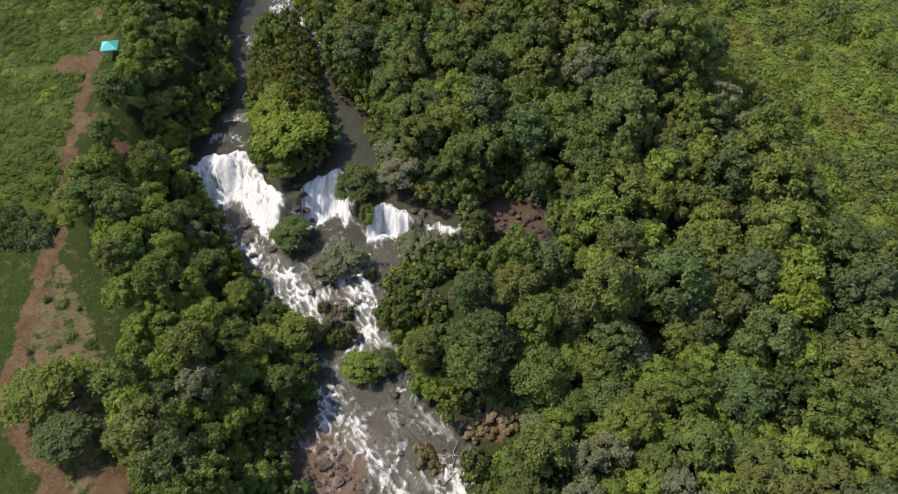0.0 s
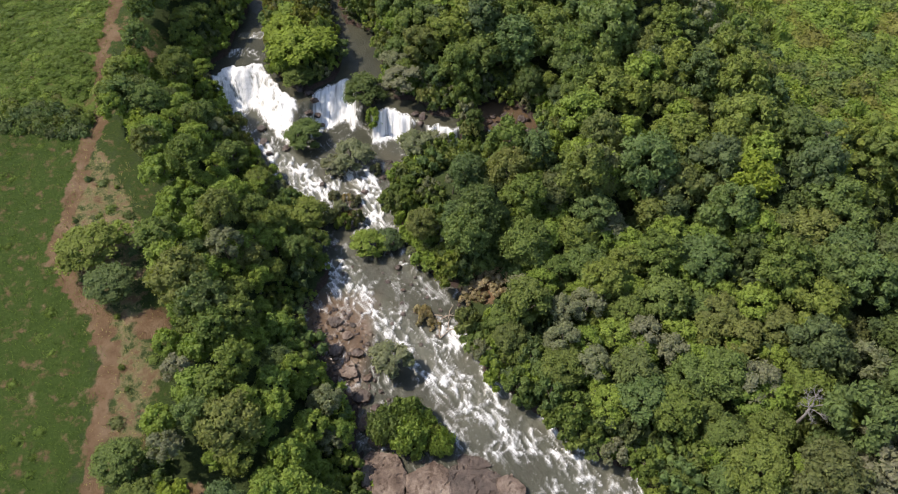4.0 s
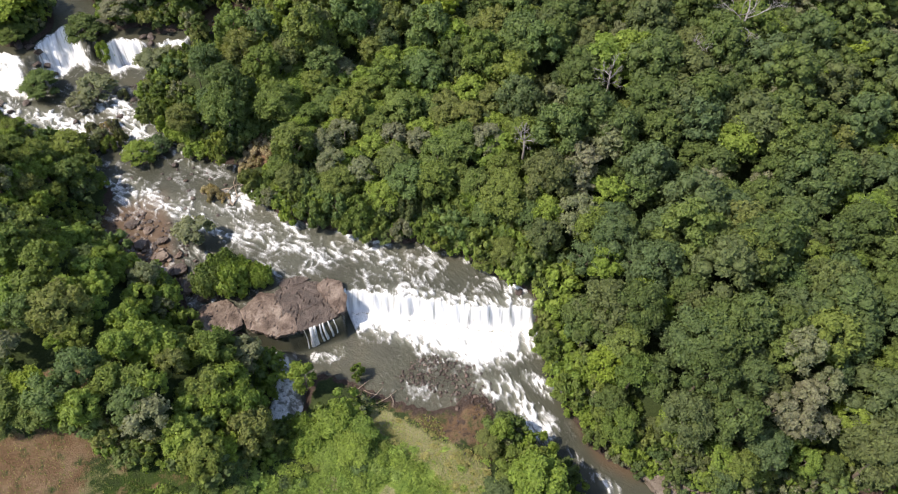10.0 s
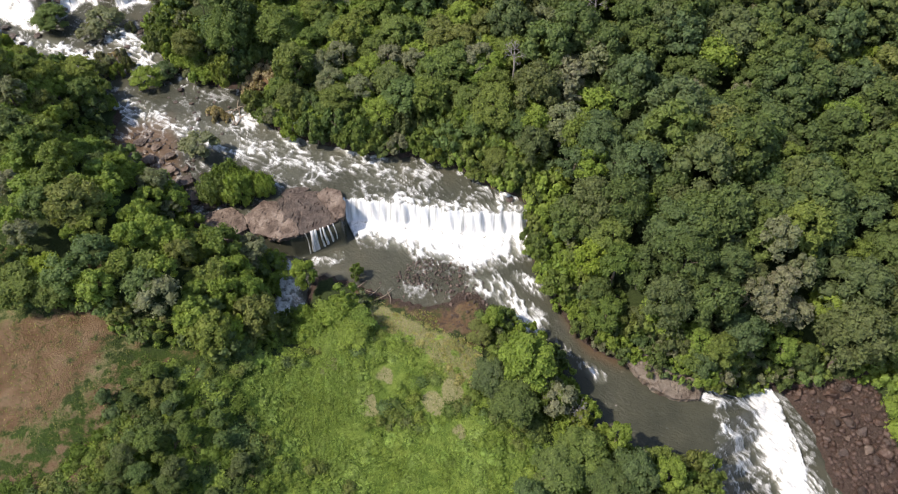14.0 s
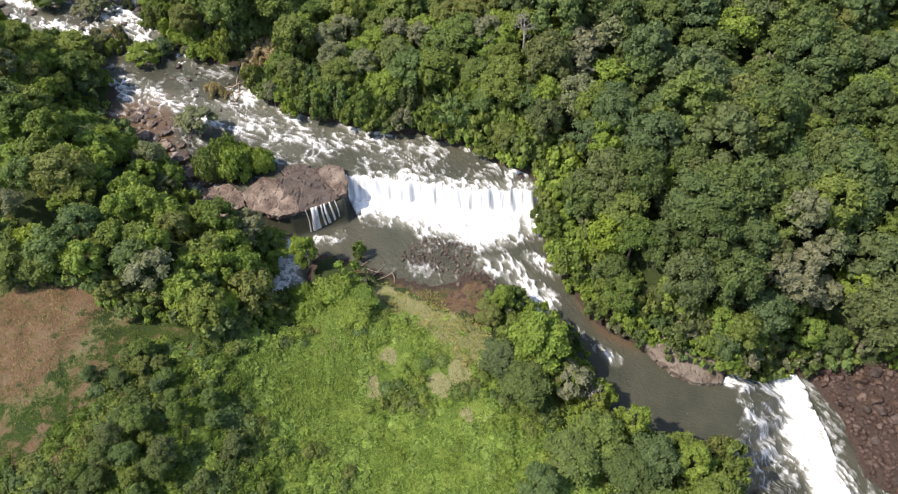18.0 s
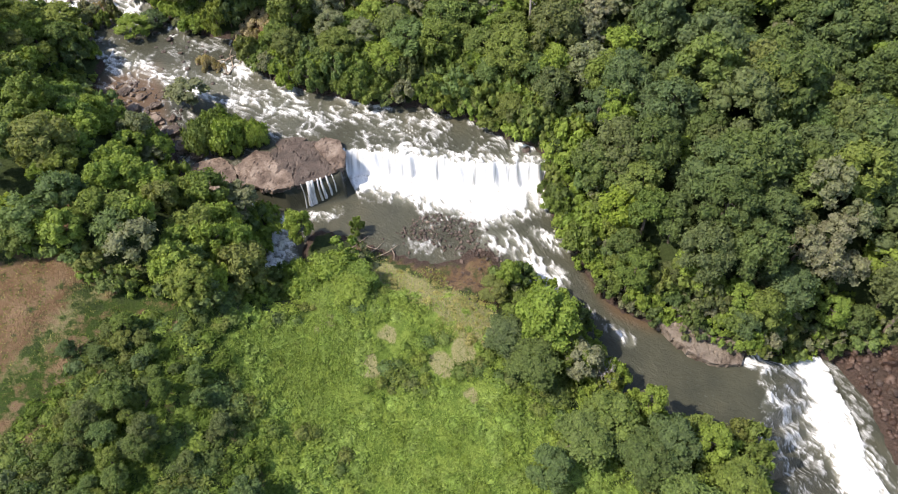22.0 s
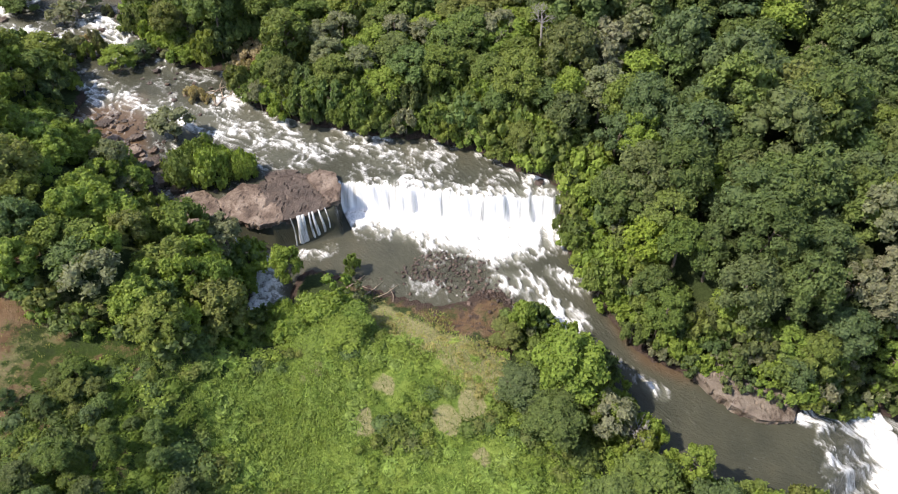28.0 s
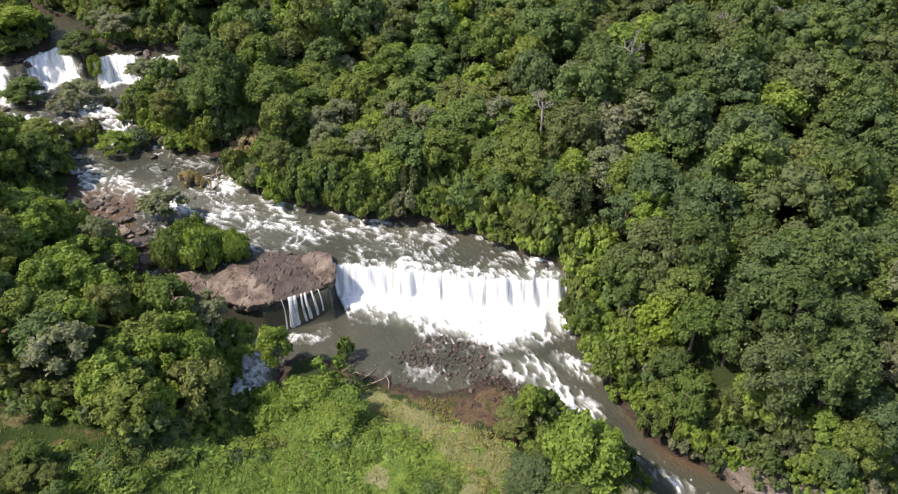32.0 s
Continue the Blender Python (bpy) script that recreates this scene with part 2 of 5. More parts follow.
def water_material():
    """Silty brown-green river water; foam stands where the surface breaks, with lace at its rims and threads in the falls."""
    m, nt, bsdf = material("river_water")
    att = nt.nodes.new("ShaderNodeAttribute")
    att.attribute_name = "foam"
    sep = nt.nodes.new("ShaderNodeSeparateColor")
    nt.links.new(att.outputs["Color"], sep.inputs["Color"])
    run = nt.nodes.new("ShaderNodeAttribute")
    run.attribute_name = "current"
    drop = nt.nodes.new("ShaderNodeAttribute")
    drop.attribute_name = "drop"

    def stretched(vector, along, across, up):
        v = node(nt, "ShaderNodeMapping")
        v.vector_type = "TEXTURE"
        v.inputs["Scale"].default_value = (along, across, up)
        nt.links.new(vector, v.inputs["Vector"])
        return v.outputs["Vector"]

    lace = noise_node(nt, 1.0, 6.0, stretched(run.outputs["Vector"], 1.5, 0.42, 1.0), 0.72, 1.0)
    froth_grain = noise_node(nt, 1.0, 5.0, stretched(run.outputs["Vector"], 0.5, 0.3, 1.0), 0.7, 0.5)
    curtain = noise_node(nt, 1.0, 4.0, stretched(drop.outputs["Vector"], 5.0, 0.55, 1.0), 0.6, 0.3)
    body = step(nt, maths(nt, "ADD", sep.outputs["Red"], maths(nt, "MULTIPLY", maths(nt, "SUBTRACT", lace, 0.5), 2.2)), 0.40, 1.12)
    veil = maths(nt, "MULTIPLY", step(nt, maths(nt, "ADD", sep.outputs["Red"], maths(nt, "MULTIPLY", maths(nt, "SUBTRACT", froth_grain, 0.5), 1.4)), 0.10, 0.8), 0.24)
    fall = step(nt, maths(nt, "ADD", curtain, maths(nt, "SUBTRACT", maths(nt, "MULTIPLY", sep.outputs["Green"], 0.84), 0.46)), 0.40, 0.82)
    foam = maths(nt, "MAXIMUM", maths(nt, "MAXIMUM", body, veil), fall)
    silt = ramp(nt, noise_node(nt, 0.16, 4.0), [(0.3, (0.042, 0.044, 0.031)), (0.55, (0.060, 0.060, 0.041)), (0.75, (0.078, 0.071, 0.047))])
    silt = mix(nt, sep.outputs["Blue"], silt, (0.105, 0.068, 0.040))
    milky = mix(nt, maths(nt, "MULTIPLY", step(nt, att.outputs["Alpha"], 0.12, 0.9), 0.34), silt, (0.33, 0.335, 0.27))
    froth = ramp(nt, froth_grain, [(0.32, (0.50, 0.51, 0.50)), (0.48, (0.74, 0.74, 0.73)), (0.62, (0.86, 0.86, 0.85))])
    threads = ramp(nt, curtain, [(0.34, (0.46, 0.46, 0.45)), (0.46, (0.74, 0.74, 0.73)), (0.56, (0.87, 0.87, 0.86))])
    froth = mix(nt, step(nt, sep.outputs["Green"], 0.3, 0.9), froth, threads)
    nt.links.new(mix(nt, foam, milky, froth), bsdf.inputs["Base Color"])
    nt.links.new(maths(nt, "ADD", maths(nt, "MULTIPLY", foam, 0.6), 0.12), bsdf.inputs["Roughness"])
    bsdf.inputs["IOR"].default_value = 1.33
    ripple = maths(nt, "ADD", maths(nt, "MULTIPLY", lace, 0.8), maths(nt, "MULTIPLY", noise_node(nt, 2.4, 5.0), 0.4))
    bump(nt, bsdf, maths(nt, "ADD", ripple, maths(nt, "MULTIPLY", foam, 0.35)), 0.6, 0.30)
    return m


GROUND = ground_material()
WATER = water_material()


def plain(name, colour, rough=0.7, metal=0.0, grain=6.0):
    m, nt, bsdf = material(name)
    low = tuple(c * 0.78 for c in colour)
    nt.links.new(ramp(nt, noise_node(nt, grain, 4.0), [(0.3, low), (0.7, colour)]), bsdf.inputs["Base Color"])
    bsdf.inputs["Roughness"].default_value = rough
    bsdf.inputs["Metallic"].default_value = metal
    return m


TARP = plain("turquoise_canvas", (0.10, 0.62, 0.62), 0.55)
STEEL = plain("painted_steel", (0.55, 0.56, 0.56), 0.45, 0.6)


# ---- the lie of the land ----
def curve_y(points):
    xs, ys = zip(*points)
    return lambda x: np.interp(x, xs, ys)


def smooth(v):
    v = np.clip(v, 0, 1)
    return v * v * (3 - 2 * v)


def edge_distance(x, y, pts, closed):
    """Distance to a polyline, and whether the point lies inside it when closed."""
    x, y = np.asarray(x, float), np.asarray(y, float)
    best, inside = np.full(x.shape, 1e9), np.zeros(x.shape, bool)
    n = len(pts)
    for i in range(n if closed else n - 1):
        (ax, ay), (bx, by) = pts[i], pts[(i + 1) % n]
        dx, dy = bx - ax, by - ay
        k = np.clip(((x - ax) * dx + (y - ay) * dy) / (dx * dx + dy * dy + 1e-9), 0, 1)
        best = np.minimum(best, (x - ax - k * dx) ** 2 + (y - ay - k * dy) ** 2)
        if closed:
            cross = (ay > y) != (by > y)
            at = ax + (y - ay) / (by - ay if by != ay else 1e-9) * dx
            inside ^= cross & (x < at)
    return np.sqrt(best), inside


def signed(x, y, pts):
    """Negative inside the outline."""
    d, inside = edge_distance(x, y, pts, True)
    return np.where(inside, -d, d)


LEFT_BANK = [(-62.9, 202), (-52.8, 152), (-50.7, 139), (-52.8, 127), (-49.2, 117), (-46.7, 107), (-48.2, 99), (-48.7, 92), (-51.8, 88), (-46.7, 78.9), (-41, 69.6),
             (-36.9, 63.4), (-31.8, 57.1), (-27.1, 48.7), (-21.5, 39.6), (-26, 31), (-18.8, 21.3), (-14.8, 16), (-15, 8), (-10, 3), (-4.5, -2), (-6, -6),
             (-8, -12), (-3.5, -13.5), (0, -8), (2, -8), (6, -11.8), (9, -15.4), (12.2, -18.4), (15.4, -21), (18.6, -21.6), (21.4, -20.4), (23.6, -22), (23, -27), (25.6, -30.5),
             (30, -37), (29, -47), (29.5, -51), (36, -57), (40.5, -59.5), (38, -64), (38, -80), (44, -110), (60, -140)]
RIGHT_BANK = [(110, -140), (84, -110), (66, -82), (60, -70), (63.4, -61.4), (63.4, -54.6), (56, -50.8), (46.6, -50.5), (42, -48.5), (40.4, -42.5),
              (36.1, -36.6), (34.8, -31), (35.2, -25.5), (35, -18), (38, -12), (37.2, -9), (34, -5), (31, 1), (25, 7), (17, 11), (12, 15.5), (4.8, 22),
              (1.5, 29), (2, 36), (-4, 40.1), (-8, 44.4), (-8.5, 47.6), (-12.1, 55), (-11.6, 62.3), (-6.1, 68.1), (0.5, 68.4), (0.5, 73.3), (-4.9, 74.3), (-6.6, 77.9),
              (-12.2, 78.9), (-14.7, 85), (-15.5, 90), (-17.8, 100), (-24.4, 103), (-27.4, 111), (-29.9, 124), (-34.5, 130), (-35.5, 139), (-38.6, 152), (-44.7, 202)]
RIVER = LEFT_BANK + RIGHT_BANK
CREEK = [(1, 72.8), (6.1, 78.4), (11.2, 77.4), (15.7, 71.7), (13.1, 67), (8.1, 68.6)]
ISLAND = [(-44.2, 126), (-43.2, 115), (-41.9, 105), (-39.6, 98), (-40.1, 90.5), (-34.7, 83), (-29.4, 81), (-24.9, 84.5), (-24.4, 92), (-26.4, 100), (-28.9, 105),
          (-30.4, 114), (-33.5, 123), (-38.6, 128)]
crest_one = curve_y([(-60, 84.6), (-50, 85.4), (-47.8, 87.4), (-40.6, 89), (-37.4, 83.6), (-32.2, 77.6), (-29.2, 78.8), (-26.2, 82.4), (-22.6, 84.6), (-18, 80), (-16.6, 75), (-13.6, 75.9), (-9.9, 74.2), (-8.7, 73), (-5.3, 71), (4, 70.6), (12, 65)])
crest_two = curve_y([(-30, 9), (-15, 7), (-8, 4.2), (-1.2, -0.6), (7.6, -1.4), (8.8, 2.8), (9.8, 3.6), (16.1, -0.3), (20.9, -3.2), (25.5, -6.7), (29.5, -9.1), (36, -11.8), (60, -20)])
crest_three = curve_y([(-100, 36), (-63, 38), (-60, 39.8), (-58.4, 44.5), (-57.2, 45.5), (-55, 45.6), (-52, 47), (-50, 47.8), (-40, 60)])


def fall_one(x, y):
    return crest_one(x) - y + 0.35 * np.sin(x * 1.3) + 0.2 * np.sin(x * 3.1 + 1)


def fall_two(x, y):
    return crest_two(x) - y + (0.22 * np.sin(x * 1.7) + 0.18 * np.sin(x * 3.9 + 2)) * (x > 10)


def fall_three(x, y):
    return np.where((y < -44) & (x > 34), x - crest_three(y) + 0.9 * np.sin(y * 0.95) + 0.5 * np.sin(y * 2.3 + 1) - 0.6, -5.0)


def water_level(x, y):
    d1, d2, d3 = fall_one(x, y), fall_two(x, y), fall_three(x, y)
    run1 = np.interp(x, [-33, -30, -20, -17.5], [8.5, 7.5, 7.5, 3.6])
    z = 14.5 + np.clip((y - 87) / 40, 0, 2.5)
    z = z - 4.4 * smooth(d1 / run1) - 0.8 * np.clip((70 - y) / 30, 0, 1) - 0.8 * np.clip((40 - y) / 36, 0, 1) * (d1 > 0)
    z = z - 3.9 * smooth(d2 / 2.2) - 2.4 * np.clip((-22 - y) / 16, 0, 1) - 6.0 * smooth(d3 / 13)
    return z


LAND = [(-68, 107, 24.6), (-67, 87, 23.9), (-65, 59, 20.5), (-57, 39, 20.3), (-50, 24, 20), (-48, 11, 19.5), (-36, -17, 18.3), (-26, -28, 16.5), (-20, -18.5, 15),
        (-3, -27, 10.2), (1, -34, 8.8), (9, -36.6, 7.8), (8.5, -20, 6.8), (13, -36, 7.5), (8.7, -48, 9.5), (20, -42, 6.5), (26, -60, 7), (-30, -50, 17), (-30, 0, 17.5), (-32, 25, 17),
        (-38, 45, 17.5), (-50, 60, 19.5), (-90, 60, 22), (-110, 120, 26), (-60, -30, 20), (-90, 0, 22), (0, -80, 9), (-40, -90, 16),
        (38, 104, 22), (62, 107, 18.5), (57, 60, 15.5), (30, 50, 14), (26, 29, 11.5), (46, 11, 13), (86, 11, 18), (60, -20, 12), (59, -46, 9), (50, -33, 11), (90, -40, 12), (75, -57, 0), (70, -70, -2.5), (85, -80, 4),
        (10, 85, 15.5), (0, 110, 18), (-10, 140, 20), (110, 60, 19), (120, 130, 20), (150, 0, 20), (140, -80, 16), (-75, 160, 26), (30, 180, 23), (-120, -60, 22), (200, 60, 22)]


def river_distance(x, y):
    """Distance to the water's edge, negative on the water."""
    d = np.minimum(signed(x, y, RIVER), signed(x, y, CREEK))
    return np.maximum(d, -signed(x, y, ISLAND))


def land_height(x, y, d=None):
    x, y = np.asarray(x, float), np.asarray(y, float)
    d = river_distance(x, y) if d is None else d
    total, weight = np.zeros(x.shape), np.zeros(x.shape)
    for px, py, pz in LAND:
        w = 1 / ((x - px) ** 2 + (y - py) ** 2 + 30) ** 1.6
        total, weight = total + w * pz, weight + w
    far = total / weight
    level = water_level(x, y)
    bar = (x > 4) & (x < 27) & (y > -27) & (y < -9)
    near = level + np.where(bar, 0.12, 0.5) + np.where(bar, 0.05, 0.12) * np.clip(d, 0, 10)
    low = np.minimum(level, np.minimum(water_level(x + 2, y - 3), water_level(x + 4, y))) - 1.6
    reach = np.where((x > 2) & (x < 30) & (y > -36) & (y < -8), 11.0, 13.0)
    k = smooth((d - 0.5) / reach)
    dry = near * (1 - k) + np.maximum(far, near) * k
    shelf = np.where((x > 4) & (x < 27) & (y > -26) & (y < -9), 3.5, 1.2)
    return np.where(d > 0, dry, low + (dry - low) * smooth(1 + d / shelf))


def ground_z(x, y):
    return float(land_height(np.array([x]), np.array([y]))[0])


# ---- mesh helpers ----
def mesh_from(name, verts, faces, mat, smooth_shade=False):
    me = bpy.data.meshes.new(name)
    me.from_pydata([tuple(v) for v in verts], [], [tuple(f) for f in faces])
    me.materials.append(mat)
    if smooth_shade:
        me.polygons.foreach_set("use_smooth", [True] * len(me.polygons))
    me.update()
    return me


def part(name, me, parent, label=""):
    ob = new(name, me)
    ob.parent = parent
    if label:
        tagged(ob, label)
    return ob


def thing(name, label, category, group="", m=None, kind=""):
    ob = new(name)
    ob.empty_display_size = 0.3
    if m is not None:
        ob.matrix_basis = m
    return tagged(ob, label, category, group, kind)


def noise_values(x, y, z, size):
    return np.array([noise.noise((a / size, b / size, c / size)) for a, b, c in zip(x, y, z)])


# ---- ground: one sheet out to the horizon ----
def axis_lines(lo, hi, fine, far):
    mid = np.arange(lo, hi + 1e-6, fine)
    out = fine * 1.35 ** np.arange(1, 40)
    out = np.cumsum(out)
    out = out[out < far]
    return np.concatenate([lo - out[::-1], mid, hi + out])


PATHWAY = [(-80, 150), (-75, 125), (-71, 106), (-69, 91.6), (-68, 82), (-64.7, 68.7), (-64.6, 59.2), (-62.8, 44.3), (-61.9, 36), (-57.6, 30), (-52, 25.1), (-48.6, 19.1), (-47.3, 12), (-46, 4), (-44.8, -1.3), (-46.5, -6), (-52, -22), (-58, -45)]
WORN = [(-64, 62), (-58, 54), (-50, 42), (-47.5, 33), (-45, 24.6), (-40.5, 17), (-41, 3), (-45, 0), (-46.5, 12), (-49.5, 22.9), (-55.4, 29.3), (-61.4, 36.2), (-62.4, 44.2)]
BROWN_FIELD = [(-52, -4), (-38, -3), (-33, -3.4), (-28, -5.8), (-24, -10.6), (-17, -16), (-11, -21), (-12, -22.4), (-18, -18.4), (-24.4, -14.6), (-28, -17), (-30.4, -21), (-36, -25), (-60, -28)]
OLIVE_FIELD = [(-60, -20), (-36, -20), (-28, -15), (-22, -18), (-26, -26), (-31, -34), (-36, -48), (-60, -60)]
CLEARING = [(6.6, -15.6), (9.6, -18.4), (12.6, -22.6), (16.2, -27.6), (19.4, -32), (17.6, -35.6), (14.8, -37), (12.6, -34.4), (10.6, -29), (7.6, -24), (5.4, -20)]
MEADOW = [(-16, -24), (-4, -23), (3, -18), (8, -17), (17, -31), (19, -38), (22, -55), (20, -75), (-20, -75), (-16, -45)]
RUBBLE = [(4.5, -11), (10, -13.4), (13.9, -12.2), (17.1, -11.5), (20.1, -12.5), (23.3, -15.1), (25.4, -20.3), (22.6, -26), (21.3, -30.6), (19, -32.5), (17.5, -30.4), (14.6, -25.3), (9.6, -18.3), (4.8, -13.2)]
COBBLES = [(12.5, -13.6), (13.9, -12.2), (17.1, -11.5), (20.1, -12.5), (23.3, -15.1), (25.4, -20.3), (24, -24), (20.4, -21.2), (16.5, -17.4)]
FLATS = [(-26, 32), (-20, 34), (-13, 29), (-12, 21), (-8, 14), (-2, 8), (-14, 5), (-16, 15), (-19, 21)]
FIELD = [(-67, 130), (-68, 92), (-66, 80), (-64, 60), (-63, 46), (-58, 33), (-52, 24), (-49, 11), (-48, 0), (-55, -20), (-150, -20), (-150, 160), (-80, 160)]
LEFT_WOOD = [(-73, 160), (-72, 124), (-68.5, 114), (-64, 108), (-65.5, 100), (-65.6, 92), (-60, 88.5), (-57.5, 83), (-63.4, 79), (-63.2, 70), (-60.4, 61), (-54.6, 54), (-49.5, 46), (-45, 30), (-40.5, 15), (-38.5, 5), (-36.5, -4), (-28.5, -9), (-24.5, -14),
             (-16, -20), (-9, -18), (-7, -14), (-9, -6), (-7, 2), (-14, 7), (-16, 15), (-21, 21), (-28, 31), (-24, 40), (-30, 49), (-39, 63), (-50, 82), (-52, 100), (-55, 160)]
SHRUBLAND = [(37, 140), (44, 110), (51, 90), (54, 76), (62, 66), (76, 60), (92, 60), (120, 66), (260, 84), (260, 260), (39, 260)]
RIGHT_ROCKS = [(58, -54), (64, -54.6), (70, -57), (75, -59), (73.6, -64), (71.6, -70), (71, -84), (62, -84), (59.6, -71), (63, -62)]
SAND = [((0.2, -34), 1.3), ((8.9, -37.2), 1.4), ((12.2, -36.5), 1.3), ((10.3, -42.7), 0.9), ((-2.8, -26.6), 1.2), ((4.2, -30.6), 1.0), ((-29, -2), 3.0), ((-33, 0), 2.4), ((-44, 24), 3.0), ((-64.6, 86.4), 3.2), ((-61, 82), 3.0), ((-74, 102), 4.2), ((4.6, 36.4), 3.4), ((9.5, 68), 3.2)]


def build_ground():
    gx, gy = axis_lines(-112, 150, 1.2, 2600), axis_lines(-100, 165, 1.2, 2600)
    X, Y = np.meshgrid(gx, gy)
    x, y = X.ravel(), Y.ravel()
    d = river_distance(x, y)
    z = land_height(x, y, d)
    inner = (x > -112) & (x < 150) & (y > -100) & (y < 165)
    z[inner] += noise_values(x[inner], y[inner], z[inner] * 0, 3.2) * 0.35 * np.clip(d[inner] / 3, 0, 1)
    far = np.hypot(x - 10, y - 30)
    z += np.clip((far - 190) / 900, 0, 1) * 20 * np.sin(x / 260) * np.cos(y / 310)
    nx, ny = len(gx), len(gy)
    idx = np.arange(nx * ny).reshape(ny, nx)
    faces = np.stack([idx[:-1, :-1], idx[:-1, 1:], idx[1:, 1:], idx[1:, :-1]], -1).reshape(-1, 4)
    me = bpy.data.meshes.new("ground")
    me.from_pydata(np.stack([x, y, z], 1).tolist(), [], faces.tolist())
    me.materials.append(GROUND)
    me.polygons.foreach_set("use_smooth", [True] * len(me.polygons))
    soil = 1 - smooth((edge_distance(x, y, PATHWAY, False)[0] - 0.5) / 1.2)
    soil = np.maximum(soil, 0.50 * (1 - smooth(signed(x, y, WORN) / 2 + 0.5)))
    soil = np.maximum(soil, 0.66 * (1 - smooth(signed(x, y, BROWN_FIELD) / 5 + 0.9)))
    for (sx, sy), r in SAND[6:]:
        soil = np.maximum(soil, 0.9 * (1 - smooth(np.hypot(x - sx, y - sy) / r - 0.4)))
    # below y 66 the field takes the darkest tone: cloud shade put into its colour
    grass = np.where(y > 66, 0.82, 0.74) * (1 - smooth(signed(x, y, FIELD) / 3 + 0.5))
    grass = np.maximum(grass, 1 - smooth(signed(x, y, MEADOW) / 5 + 0.5))
    grass = np.maximum(grass, 0.9 * (1 - smooth(signed(x, y, SHRUBLAND) / 6 + 0.5)))
    grass = np.maximum(grass, 0.40 * (1 - smooth(signed(x, y, BROWN_FIELD) / 3 + 0.5)))
    olive = 1 - smooth(signed(x, y, OLIVE_FIELD) / 5 + 0.5)
    grass = np.maximum(grass, 0.62 * olive)
    soil = np.maximum(soil, 0.47 * olive)
    open_land = (x < -14) & (signed(x, y, LEFT_WOOD) > -2) & (d > 6)
    grass = np.maximum(grass, 0.52 * open_land)
    soil = np.maximum(soil, 0.38 * open_land)
    soil = np.maximum(soil, 0.62 * (1 - smooth(signed(x, y, RUBBLE) / 2.5 + 0.4)))
    dry = 0.86 * (1 - smooth(signed(x, y, CLEARING) / 3.0 + 0.5))
    for (sx, sy), r in SAND[:6]:
        dry = np.maximum(dry, 1.2 * (1 - smooth(np.hypot(x - sx, (y - sy) * 0.8) / r - 0.6)))
    dry = np.maximum(dry, 0.50 * (1 - smooth(signed(x, y, BROWN_FIELD) / 5 + 0.2)))
    dry = np.maximum(dry, 0.42 * olive)
    dry = np.maximum(dry, 0.56 * (1 - smooth(signed(x, y, WORN) / 2 + 0.5)))
    stone = 0.80 * (1 - smooth((d - 0.2) / 1.4))
    stone = np.maximum(stone, np.maximum(0.85 * (1 - smooth(signed(x, y, COBBLES) / 2.5 + 0.5)), 0.42 * (1 - smooth(signed(x, y, RUBBLE) / 2 + 0.5))))
    stone = np.maximum(stone, 1 - smooth(signed(x, y, RIGHT_ROCKS) / 2 + 0.5))
    stone = np.maximum(stone, 0.62 * (1 - smooth(signed(x, y, FLATS) / 1.5 + 0.5)))
    att = me.color_attributes.new("cover", "FLOAT_COLOR", "POINT")
    att.data.foreach_set("color", np.stack([soil, grass, stone, dry], 1).astype(np.float32).ravel())
    me.update()
    return tagged(new("ground", me), "reddish soil, rough grass and leaf litter of the valley", "ground", kind="structure")


ground = build_ground()


# ---- the river ----
THALWEG = [(-56, 190), (-48, 150), (-47, 124), (-45, 100), (-41.5, 88), (-36.5, 76), (-27.3, 62), (-17, 48), (-6, 33), (9, 16), (22, 0), (28, -16), (31, -32), (36, -45), (45, -54), (54, -62), (56, -80), (70, -120), (90, -150)]


def current_line():
    """The middle of the stream, rounded off, with the way run at each point."""
    p = np.array(THALWEG, float)
    for _ in range(4):
        q = np.empty((2 * len(p) - 2, 2))
        q[0::2], q[1::2] = 0.75 * p[:-1] + 0.25 * p[1:], 0.25 * p[:-1] + 0.75 * p[1:]
        p = q
    return p, np.concatenate([[0], np.cumsum(np.hypot(*np.diff(p, axis=0).T))])


def stream_place(x, y):
    """How far down the stream a point lies, and how far to the side of its middle."""
    p, run = current_line()
    best, along, side = np.full(x.shape, 1e9), np.zeros(x.shape), np.zeros(x.shape)
    for (ax, ay), (bx, by), s0 in zip(p[:-1], p[1:], run):
        dx, dy = bx - ax, by - ay
        length = math.hypot(dx, dy)
        k = np.clip(((x - ax) * dx + (y - ay) * dy) / length ** 2, 0, 1)
        gap = np.hypot(x - ax - k * dx, y - ay - k * dy)
        new_best = gap < best
        sign = np.sign(dx * (y - ay) - dy * (x - ax))
        best, along, side = np.where(new_best, gap, best), np.where(new_best, s0 + k * length, along), np.where(new_best, gap * sign, side)
    return along, side


